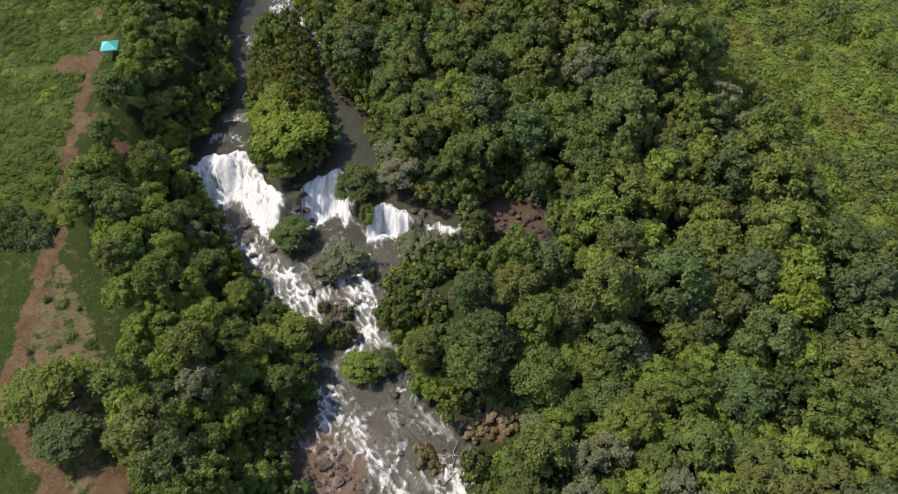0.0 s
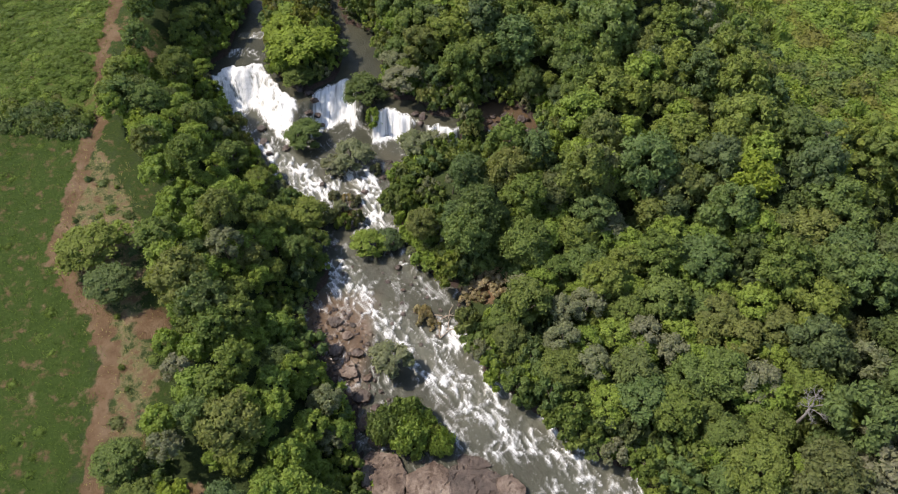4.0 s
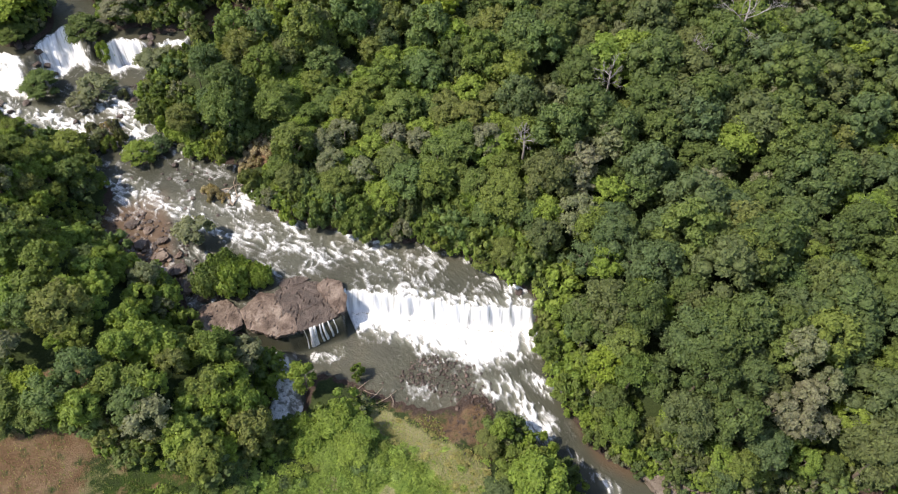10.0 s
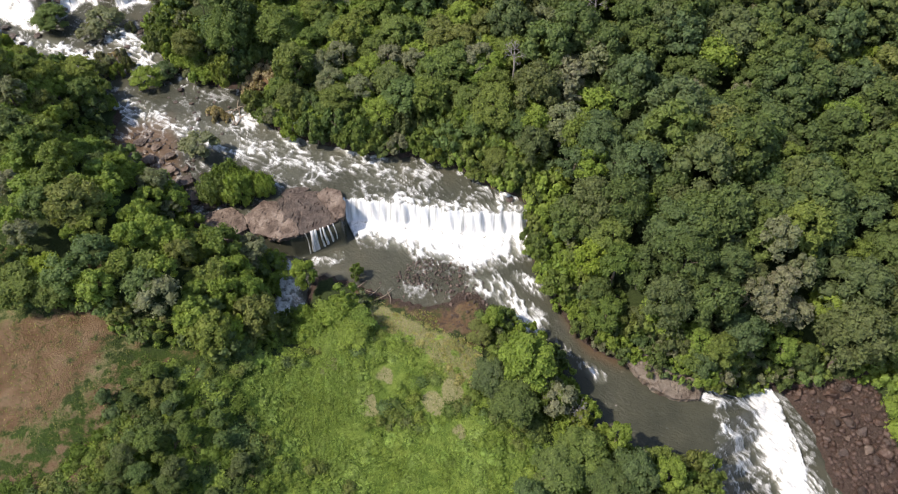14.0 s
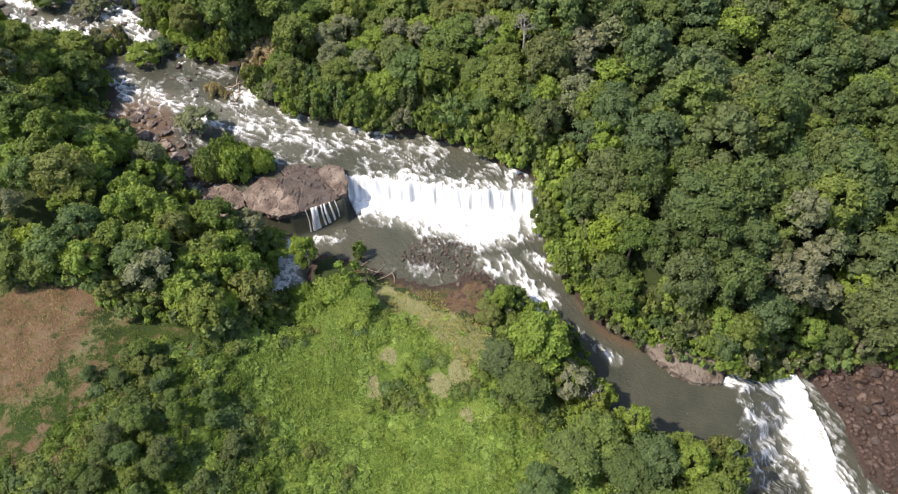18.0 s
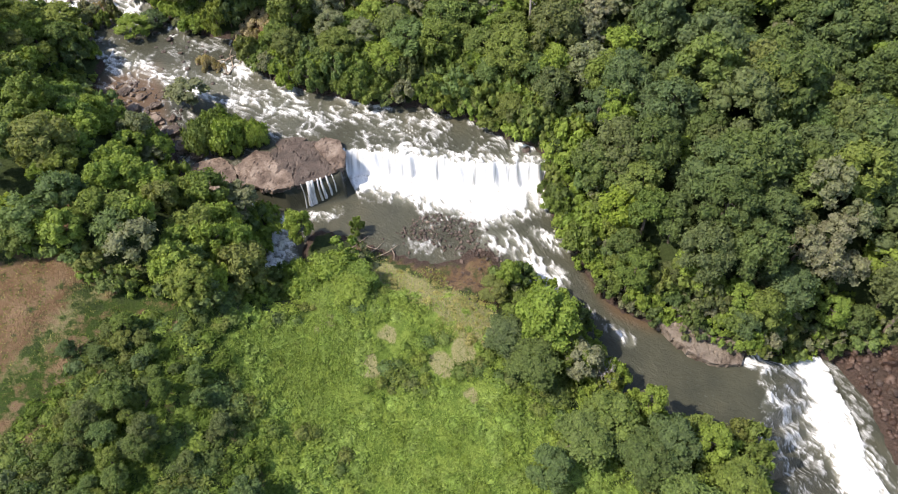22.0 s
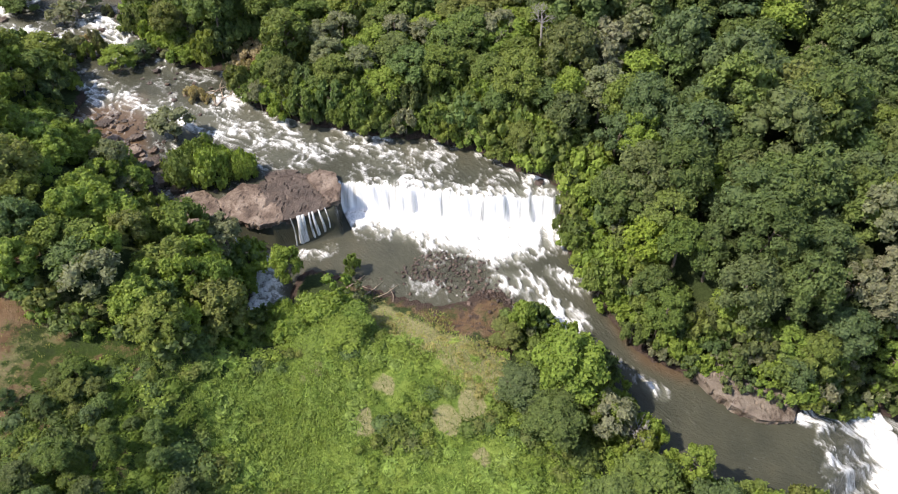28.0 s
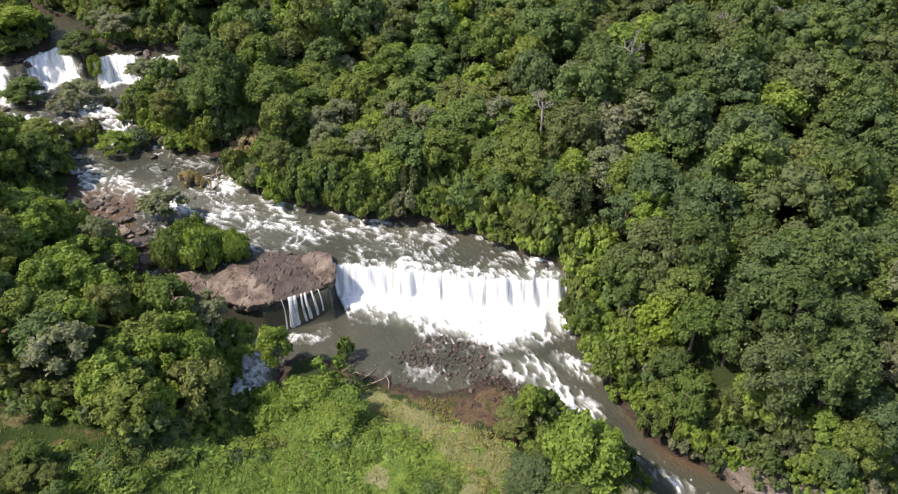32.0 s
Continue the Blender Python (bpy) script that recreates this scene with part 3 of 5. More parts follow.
def breaking_waves(along, side):
    """Even spread of 0 to 1: lumps and curling strands of broken water, drawn out down the stream."""
    value = np.empty(along.shape)
    for i, (a, b) in enumerate(zip(along, side)):
        wx, wy = noise.noise((a / 4.0, b / 3.0, 2.0)), noise.noise((a / 4.0, b / 3.0, 9.0))
        a2, b2 = a + 1.5 * wx + 0.35 * b, b + 1.1 * wy
        strand = 1 - abs(noise.noise((a2 / 2.0, b2 / 0.9, 0.0))) * 2.6
        lump = noise.noise((a2 / 1.2, b2 / 0.6, 5.0))
        patch = noise.noise((a / 5.0, b / 2.8, 11.0))
        value[i] = 0.50 * strand + 0.50 * lump + 0.72 * patch + 0.35 * noise.noise((a2 / 0.6, b2 / 0.35, 7.0))
    rank = np.empty(along.shape)
    rank[np.argsort(value)] = np.linspace(0, 1, len(value))
    return rank


# white threads of the stream: a line, its half width and how much of it breaks
WHITEWATER = [([(-43.6, 81), (-41.6, 75.8), (-38.4, 67.5), (-35.9, 63.4)], 2.4, 0.50), ([(-37.5, 74.8), (-33.4, 67.5), (-30.3, 63.4)], 1.2, 0.34), ([(-33.4, 66), (-30.3, 62.9), (-27.2, 58.7), (-24.2, 55)], 2.4, 0.74), ([(-23.2, 60.2), (-20.7, 58.7)], 1.0, 0.5),
              ([(-18.7, 62.9), (-16.6, 59.2), (-14.6, 55.5), (-13.9, 51.3)], 2.0, 0.80), ([(-17.3, 48.2), (-13.1, 49.3), (-8.8, 48.9)], 1.1, 0.74), ([(-9.2, 48.7), (-9, 43.4), (-7, 39.1)], 1.0, 0.42),
              ([(-20.4, 41.2), (-18, 37.5), (-14.5, 34), (-10, 29.5), (-6, 26)], 2.2, 0.56), ([(-24.5, 46.6), (-22.4, 42.3)], 1.0, 0.4), ([(-46.2, 98.6), (-40.6, 98.2)], 0.8, 0.72), ([(-47.7, 92.4), (-44.7, 93), (-41.6, 91.6)], 0.9, 0.34), ([(-40.6, 136), (-35.5, 130)], 2.4, 0.45),
              ([(-31.5, 126), (-29.4, 121)], 1.2, 0.5), ([(-45.7, 124), (-44.3, 120)], 1.0, 0.4), ([(-6, 26), (2, 20), (8, 15), (14, 9.5), (20, 5)], 3.6, 0.52), ([(-2, 30), (4, 24.5), (10, 18), (16, 13)], 2.0, 0.50), ([(2, 13), (7, 10)], 1.5, 0.42),
              ([(24.5, -20.3), (27.3, -22), (28.4, -26.5), (30, -30)], 1.7, 0.66), ([(31.2, -21.5), (33.8, -25.5)], 0.9, 0.55), ([(30, -30), (31.1, -33.8), (32.6, -38.2), (34.6, -42.1)], 1.0, 0.26), ([(34.2, -40.4), (35, -42.2)], 0.7, 0.66),
              ([(2.0, -4.6), (3.6, -5.4), (5.4, -5.2)], 0.7, 0.5), ([(35.5, -8.4), (37.4, -11)], 1.0, 0.7), ([(11, -14.5), (15, -17), (18, -19.6)], 1.2, 0.22), ([(17, -12.8), (21, -15.6)], 0.8, 0.2)]


def build_river():
    stepx = 0.27
    gx, gy = np.arange(-66, 112, stepx), np.arange(-110, 170, stepx)
    X, Y = np.meshgrid(gx, gy)
    near = np.zeros(X.shape, bool)
    coarse = river_distance(X[::8, ::8], Y[::8, ::8]) < 4.0
    near[:] = np.repeat(np.repeat(coarse, 8, 0), 8, 1)[:X.shape[0], :X.shape[1]]
    d = np.full(X.shape, 99.0)
    d[near] = river_distance(X[near], Y[near])
    keep = d < 1.0
    cell = keep[:-1, :-1] & keep[:-1, 1:] & keep[1:, 1:] & keep[1:, :-1]
    used = np.zeros(keep.shape, bool)
    for a, b in ((0, 0), (0, 1), (1, 1), (1, 0)):
        used[a:a + cell.shape[0], b:b + cell.shape[1]] |= cell
    index = np.full(keep.shape, -1)
    index[used] = np.arange(used.sum())
    x, y, dd = X[used], Y[used], d[used]
    d1, d2, d3 = fall_one(x, y), fall_two(x, y), fall_three(x, y)
    along, side = stream_place(x, y)
    open_fall = (x > 9.3).astype(float)
    # how much of the surface breaks
    level = np.full(x.shape, 0.03)
    level = np.maximum(level, 0.12 * smooth(d1 / 3) * smooth((y - 40) / 4))
    level = np.maximum(level, 0.13 * smooth((42 - y) / 4) * (d2 < 0))
    level = np.maximum(level, 0.24 * smooth((30 - y) / 6) * smooth((x + 4) / 5) * (d2 < 0))
    for line, half, amount in WHITEWATER:
        gap = edge_distance(x, y, line, False)[0]
        level = np.maximum(level, 0.82 * amount * (1 - smooth((gap - half * 0.7) / (half * 0.9 + 0.5))))
    level = np.maximum(level, 0.66 * smooth((d2 + 4.5) / 4) * (d2 < 1) * open_fall * smooth((x - 12) / 5) * (1 - 0.75 * np.exp(-((x - 31) ** 2 + (y - 1) ** 2) / 16)))
    level = level * (1 - 0.75 * np.exp(-((x - 9.5) / 4.5) ** 2 - ((y - 7.0) / 2.6) ** 2) * (d2 < 0))
    run1 = np.interp(x, [-33, -30, -20, -17.5], [8.5, 7.5, 7.5, 3.6])
    open_one = np.ones(x.shape)
    for gap_x, gap_w in ((-30.6, 1.9), (-18.6, 1.9), (-7.4, 1.6), (1.5, 1.5)):
        open_one *= 1 - 0.92 * np.exp(-((x - gap_x) / gap_w) ** 4)
    level = np.maximum(level, 1.15 * smooth((d1 + 0.5) / 0.8) * (1 - smooth((d1 - run1 + 0.8) / 2.6)) * open_one)
    # second fall and its boiling foot
    reach = np.interp(x, [9, 14, 20, 25, 29, 33, 37], [3.2, 4.4, 6.2, 8.0, 6.0, 3.6, 2.6])
    level = np.maximum(level, 1.25 * smooth((d2 + 0.3) / 0.6) * (1 - smooth((d2 - reach + 1.0) / 7.5)) * open_fall)
    level = np.where((y < -15) & (x > 20) & (y > -46) & (d3 < 0), np.where(y < -19, np.minimum(level, 0.75), level), level)
    # side chute in the shade of the trees
    level = np.maximum(level, 0.95 * (1 - smooth((edge_distance(x, y, [(-4.2, -4.0), (-5.4, -8), (-5.6, -12.5)], False)[0] - 1.8) / 2)))
    # third fall: lace down the steps, one dense white tongue, slack water beside it
    tongue = edge_distance(x, y, [(60.2, -52.0), (58.4, -57), (57, -61), (55.4, -65.5), (53.6, -70.5), (52, -82)], False)[0]
    lacy = 0.46 * (1 - 0.55 * smooth((-60 - y) / 6) * smooth((53 - x) / 4))
    third = np.maximum(lacy * smooth(d3 / 0.8), 1.25 * (1 - smooth((tongue - 1.0) / 3.4)))
    third = np.where((x > 58) & (tongue > 2.5) | (x > 61.5), np.minimum(third, 0.16), third)
    level = np.where((y < -44) & (x > 34), np.where(d3 > 0, third, 0.02), level)
    level = np.clip(level, 0, 1.3) * smooth((0.9 - dd) / 1.0)
    fall = np.maximum(np.where(x < -32, 0.40, 0.95) * open_one * smooth((d1 + 0.2) / 0.5) * (1 - smooth((d1 - run1 + 0.6) / 1.2)), smooth((d2 + 0.2) / 0.4) * (1 - smooth((d2 - 2.3) / 0.9)) * open_fall)
    waves = breaking_waves(along, side)
    white = np.clip(0.5 + (waves - (1 - level)) * 1.35, 0, 1.5) * smooth((level - 0.015) / 0.12)
    white = np.where((fall > 0.55), np.minimum(white, 0.18 + 0.35 * waves), white)
    brown = smooth((-12 - x + (y - 30) * 0.1) / 3) * smooth((38 - y) / 4) * smooth((y - 4) / 4)
    brown = np.maximum(brown, (signed(x, y, CREEK) < 0) * 0.9)
    brown = np.maximum(brown, 0.75 * smooth((x - 33) / 3) * smooth((-27 - y) / 5) * smooth((y + 44) / 4) * smooth((dd + 2.4) / 2))
    z = water_level(x, y)
    fine = np.array([noise.noise((a / 0.7, b / 0.5, 3.0)) for a, b in zip(along, side)])
    swell = np.array([noise.noise((a / 3.2, b / 2.4, 4.0)) for a, b in zip(along, side)])
    wild = np.clip(level, 0.04, 1)
    z = z + (0.55 * np.clip(white - 0.2, 0, 1) * np.clip(wild + 0.2, 0, 1) * (1 - 0.8 * fall) + 0.35 * swell * wild + 0.16 * fine * wild) * (1 - 0.3 * fall)
    z = z - 0.55 * np.clip(dd / 0.7, 0, 1)
    across = x * 0.86 - y * 0.51
    ridges = np.array([noise.noise((a / 0.7, 7.0, b / 14)) + 0.6 * noise.noise((a / 2.1, 3.0, b / 20)) for a, b in zip(across, z)])
    me = bpy.data.meshes.new("river")
    quads = np.stack([index[:-1, :-1], index[:-1, 1:], index[1:, 1:], index[1:, :-1]], -1)[cell]
    me.from_pydata(np.stack([x, y - fall * ridges * 0.20, z], 1).tolist(), [], quads.tolist())
    me.materials.append(WATER)
    me.polygons.foreach_set("use_smooth", [True] * len(me.polygons))
    att = me.color_attributes.new("foam", "FLOAT_COLOR", "POINT")
    att.data.foreach_set("color", np.stack([white, np.clip(fall, 0, 1), brown, level], 1).astype(np.float32).ravel())
    flow = me.attributes.new("current", "FLOAT_VECTOR", "POINT")
    flow.data.foreach_set("vector", np.stack([along + 0.35 * side, side, along * 0], 1).astype(np.float32).ravel())
    near_one = d1 < 14
    crest_way = np.where(near_one & (x < -30), x * 0.86 + y * 0.5, np.where(near_one & (y > 40), x, x * 0.86 - y * 0.51))
    depth = me.attributes.new("drop", "FLOAT_VECTOR", "POINT")
    depth.data.foreach_set("vector", np.stack([np.where(y > 40, d1, d2), crest_way, along * 0], 1).astype(np.float32).ravel())
    me.update()
    return tagged(new("water", me), "silty brown river with white rapids and waterfalls", "river", kind="structure")


river = build_river()


# ---- trees ----
def ball(subdivisions):
    bm = bmesh.new()
    bmesh.ops.create_icosphere(bm, subdivisions=subdivisions, radius=1.0)
    v, f = np.array([p.co[:] for p in bm.verts]), np.array([[p.index for p in q.verts] for q in bm.faces])
    bm.free()
    return v, f


ICO_V, ICO_F = ball(1)
BALL_V, BALL_F = ball(3)
PEBBLE_V, PEBBLE_F = ball(1)


def unit(v):
    return v / (np.linalg.norm(v, axis=-1, keepdims=True) + 1e-9)


def crown_arrays(rng, radius, bottom, top, lobes, sprays, size, droop=0.25, fill=0.82):
    """Verts and triangles of a crown: leafy lobes over a dome, each set with small bent sprays of leaves."""
    verts, faces, n = [], [], 0
    mid, half = (bottom + top) / 2, (top - bottom) / 2
    for k in range(lobes):
        a = 2.399963 * k + rng.uniform(-0.5, 0.5)
        up = 1 - 1.25 * (k + 0.5) / lobes
        ring = math.sqrt(max(0.04, 1 - up * up))
        r = radius * rng.uniform(0.22, 0.38)
        reach = radius * rng.uniform(0.60, 0.86) * ring
        c = np.array([math.cos(a) * reach, math.sin(a) * reach, mid + up * (half - r * 0.7) + rng.uniform(-0.1, 0.1) * half])
        squash = np.array([1.0, 1.0, rng.uniform(0.65, 0.9)])
        wob = 1 + 0.25 * np.array([noise.noise(tuple(v * 1.7 + c)) for v in ICO_V])
        body = c + ICO_V * squash * (r * fill * wob)[:, None]
        verts.append(body)
        faces.append(ICO_F + n)
        n += len(body)
        way = unit(rng.normal(size=(sprays, 3)) + np.array([0, 0, 0.5]) + unit(c - np.array([0, 0, mid]))[None] * 0.6)
        clump = np.array([noise.noise(tuple(w * 2.6 + c)) for w in way])
        at = c + way * squash * (r * (0.92 + 0.36 * clump + rng.uniform(-0.14, 0.26, sprays)))[:, None]
        facing = unit(way + rng.normal(size=(sprays, 3)) * 0.6 + np.array([0, 0, 0.35]))
        side = unit(np.cross(facing, rng.normal(size=(sprays, 3))))
        tip = np.cross(facing, side)
        s = (size * rng.uniform(0.55, 1.3, sprays))[:, None]
        tri = np.stack([at - tip * s * 0.5 + side * s * 0.42, at + tip * s * 0.75 - facing * s * droop, at - tip * s * 0.4 - side * s * 0.46 - facing * s * droop * 0.6], 1)
        verts.append(tri.reshape(-1, 3))
        base = n + 3 * np.arange(sprays)
        faces.append(np.stack([base, base + 1, base + 2], 1))
        n += 3 * sprays
    return np.concatenate(verts), np.concatenate(faces)


def tube(verts, faces, points, radii, sides=6):
    first = len(verts)
    points = [Vector(p) for p in points]
    for i, (p, r) in enumerate(zip(points, radii)):
        axis = (points[min(i + 1, len(points) - 1)] - points[max(i - 1, 0)]).normalized()
        a = axis.orthogonal().normalized()
        b = axis.cross(a)
        for k in range(sides):
            t = 2 * math.pi * k / sides
            verts.append(tuple(p + (a * math.cos(t) + b * math.sin(t)) * r))
    for i in range(len(points) - 1):
        for k in range(sides):
            q = first + i * sides
            faces.append((q + k, q + (k + 1) % sides, q + sides + (k + 1) % sides, q + sides + k))
    faces.append(tuple(range(first + (len(points) - 1) * sides, first + len(points) * sides)))


def trunk_mesh(rng, height, spread, thick, limbs, mat):
    verts, faces = [], []
    lean = rng.uniform(-0.4, 0.4, 2)
    stem = [(0, 0, -0.8), (lean[0] * 0.3, lean[1] * 0.3, height * 0.3), (lean[0], lean[1], height * 0.62), (lean[0] * 1.5, lean[1] * 1.5, height * 0.86)]
    tube(verts, faces, stem, [thick * 1.35, thick, thick * 0.7, thick * 0.25])
    for k in range(limbs):
        a = 2.4 * k + rng.uniform(-0.4, 0.4)
        z = height * (0.35 + 0.35 * k / limbs)
        r = spread * rng.uniform(0.5, 0.8)
        tube(verts, faces, [(lean[0] * 0.6, lean[1] * 0.6, z), (math.cos(a) * r * 0.5, math.sin(a) * r * 0.5, z + height * 0.12), (math.cos(a) * r, math.sin(a) * r, z + height * 0.2)], [thick * 0.5, thick * 0.32, thick * 0.1], 5)
    return mesh_from("trunk", verts, faces, mat, True)


class Kind:
    """One sort of plant: its first specimen with parts, and a lighter crown for the joined woods."""

    def __init__(self, seed, name, label, leaf, radius, height, lobes, sprays, size, bottom=0.3, thick=0.22, group="", light=66):
        rng = np.random.default_rng(seed)
        self.radius, self.height, self.leaf, self.used = radius, height, leaf, False
        self.middle = height * (1 + bottom) / 2
        self.root = thing(name, label, name, group)
        verts, faces = crown_arrays(rng, radius, height * bottom, height, lobes, sprays, size)
        part("trunk", trunk_mesh(rng, height, radius, thick, 4, BARK), self.root)
        part("crown", mesh_from("crown", verts, faces, leaf), self.root)
        self.joined = crown_arrays(np.random.default_rng(seed), radius, height * bottom, height, lobes if name == "tree" else int(lobes * 0.75), light, size * 1.16)
        self.sparse = crown_arrays(np.random.default_rng(seed), radius, height * bottom, height, max(6, int(lobes * 0.7)), 34, size * 1.2, fill=0.8)

    def plant(self, x, y, scale, rng, tall=1.0, sink=0.0, label=""):
        z = ground_z(x, y) - sink
        m = pose(x, y, z, rng.uniform(-4, 4), rng.uniform(-4, 4), rng.uniform(0, 360)) @ Matrix.Diagonal((scale, scale, scale * tall, 1))
        ob = copy_thing(self.root, Matrix()) if self.used else self.root
        self.used = True
        ob.matrix_basis = m
        if label:
            tagged(ob, label)
        return ob

    def spot(self, x, y, middle, radius, rng, label=""):
        """At a place where the middle of the crown and its radius are known."""
        scale = radius / self.radius
        tall = min(2.2, max(0.5, (middle - ground_z(x, y)) / (self.middle * scale)))
        return self.plant(x, y, scale, rng, tall, 0.0, label)


FOREST = [Kind(11 + i, "tree", "broad-crowned green forest tree with dense foliage", leaf, r, h, int(n * 1.25), 104, s * 0.70, 0.17, group="forest trees", light=62)
          for i, (leaf, r, h, n, s) in enumerate([(LEAF, 4.2, 11.5, 24, 0.56), (LEAF, 3.6, 10.5, 20, 0.52), (LEAF, 4.8, 12.0, 28, 0.60), (LEAF_DARK, 3.9, 11.0, 22, 0.52), (LEAF, 3.2, 9.0, 18, 0.50),
                                                   (LEAF_DARK, 4.4, 12.0, 26, 0.55), (LEAF, 3.9, 12.5, 22, 0.62), (LEAF_DARK, 3.0, 8.5, 17, 0.46)])]
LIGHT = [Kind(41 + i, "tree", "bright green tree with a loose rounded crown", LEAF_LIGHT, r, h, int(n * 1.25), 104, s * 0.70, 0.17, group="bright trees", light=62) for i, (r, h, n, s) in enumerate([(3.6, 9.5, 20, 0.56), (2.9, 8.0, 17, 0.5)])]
GREY = [Kind(51 + i, "tree", "grey-green tree with thin dry foliage", LEAF_GREY, r, h, n, 90, 0.40, group="grey trees") for i, (r, h, n) in enumerate([(3.5, 11.0, 19), (2.8, 9.5, 16)])]
YELLOW = [Kind(61, "tree", "yellow-green tree in fresh leaf", LEAF_YELLOW, 3.8, 9.5, 20, 84, 0.52, group="yellow trees")]
BUSH = [Kind(71 + i, "bush", "low green bush with dense small leaves", leaf, r, h, n, 80, s * 0.85, 0.05, 0.08, "bushes", 24)
        for i, (leaf, r, h, n, s) in enumerate([(LEAF, 1.9, 2.6, 11, 0.40), (LEAF_LIGHT, 1.6, 2.0, 10, 0.38), (LEAF_DARK, 1.5, 2.4, 10, 0.36), (LEAF_LIGHT, 2.3, 2.0, 12, 0.44), (LEAF_GREY, 1.6, 2.2, 10, 0.34)])]
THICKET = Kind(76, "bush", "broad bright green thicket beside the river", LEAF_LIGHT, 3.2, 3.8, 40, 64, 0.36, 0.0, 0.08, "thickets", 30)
COPSE = Kind(77, "bush", "dense mid-green bush on the river rocks", LEAF, 3.2, 4.0, 40, 64, 0.38, 0.0, 0.08, "thickets", 30)
BROWN = Kind(91, "bush", "dried brown brush on the bank", LEAF_BROWN, 1.6, 1.5, 9, 80, 0.28, 0.0, 0.05, "dry brush", 24)
REDDISH = Kind(92, "bush", "rust-red bush among green scrub", LEAF_RED, 2.4, 3.2, 11, 80, 0.36, 0.05, 0.08, "", 24)
REEDS = Kind(93, "bush", "tall yellow-green reeds on the river island", REED, 1.7, 2.6, 10, 80, 0.40, 0.0, 0.05, "reeds", 24)


def stones(rng, radius, flat=0.7):
    """Verts of one angular stone."""
    v = PEBBLE_V * rng.uniform(0.75, 1.2, (len(PEBBLE_V), 1))
    return v * np.array([radius, radius * rng.uniform(0.7, 1.0), radius * flat]), PEBBLE_F


class Joined:
    """Many small pieces gathered into one mesh."""

    def __init__(self):
        self.verts, self.faces, self.slots, self.tones, self.mats, self.count = [], [], [], [], [], 0

    def add(self, verts, faces, mat, x, y, z, scale, tall, turn, tone):
        c, s = math.cos(turn), math.sin(turn)
        v = verts * np.array([scale, scale, scale * tall])
        v = np.stack([v[:, 0] * c - v[:, 1] * s + x, v[:, 0] * s + v[:, 1] * c + y, v[:, 2] + z], 1)
        if mat not in self.mats:
            self.mats.append(mat)
        self.verts.append(v)
        self.faces.append(faces + self.count)
        self.slots.append(np.full(len(faces), self.mats.index(mat)))
        self.tones.append(np.full(len(v), tone))
        self.count += len(v)

    def build(self, name, label, category):
        v, f = np.concatenate(self.verts), np.concatenate(self.faces)
        me = bpy.data.meshes.new(name)
        me.vertices.add(len(v))
        me.vertices.foreach_set("co", v.astype(np.float32).ravel())
        me.loops.add(len(f) * 3)
        me.loops.foreach_set("vertex_index", f.astype(np.int32).ravel())
        me.polygons.add(len(f))
        me.polygons.foreach_set("loop_start", np.arange(0, len(f) * 3, 3, dtype=np.int32))
        for m in self.mats:
            me.materials.append(m)
        me.polygons.foreach_set("material_index", np.concatenate(self.slots).astype(np.int32))
        att = me.attributes.new("tone", "FLOAT", "POINT")
        att.data.foreach_set("value", np.concatenate(self.tones).astype(np.float32))
        me.update(calc_edges=True)
        return tagged(new(name, me), label, category, kind="stuff")


def scatter(rng, box, gap, accept):
    """Uneven planting: a shaken grid, thinned so that no two stand too close."""
    x0, y0, x1, y1 = box
    spots = []
    for j in range(int((y1 - y0) / (gap * 0.87)) + 1):
        for i in range(int((x1 - x0) / gap) + 1):
            spots.append((x0 + (i + 0.5 * (j % 2)) * gap + rng.uniform(-0.36, 0.36) * gap, y0 + j * gap * 0.87 + rng.uniform(-0.36, 0.36) * gap))
    pts = np.array(spots)
    return pts[accept(pts[:, 0], pts[:, 1])]


RIGHT_EDGE = ([-140, -110, -82, -70, -62, -55, -50, -42, -31, -18, -9, 1, 11, 22, 36, 47, 61, 72, 83, 98, 122, 150, 200],
              [150, 96, 86, 86, 80, 58, 47, 41, 36, 36, 38, 33, 18, 6, 3, -8, -11, -4, -14, -17, -29, -37, -43])
PALE_BANK = [(39, -42), (44, -42), (48, -48), (47, -51.5), (42, -49.5)]


def in_right_wood(x, y):
    return (x > np.interp(y, *RIGHT_EDGE)) & (river_distance(x, y) > 1.3) & (signed(x, y, SHRUBLAND) > 1.0) & (signed(x, y, RIGHT_ROCKS) > 1.0) & (signed(x, y, PALE_BANK) > 0.5) & ((x > 6) | (y < 56.5) | (y > 69)) & (np.hypot((x - 10) / 5.2, (y - 66.5) / 5.5) > 1) & (np.hypot((x - 4.4) / 4.6, (y - 34.5) / 5.0) > 1)


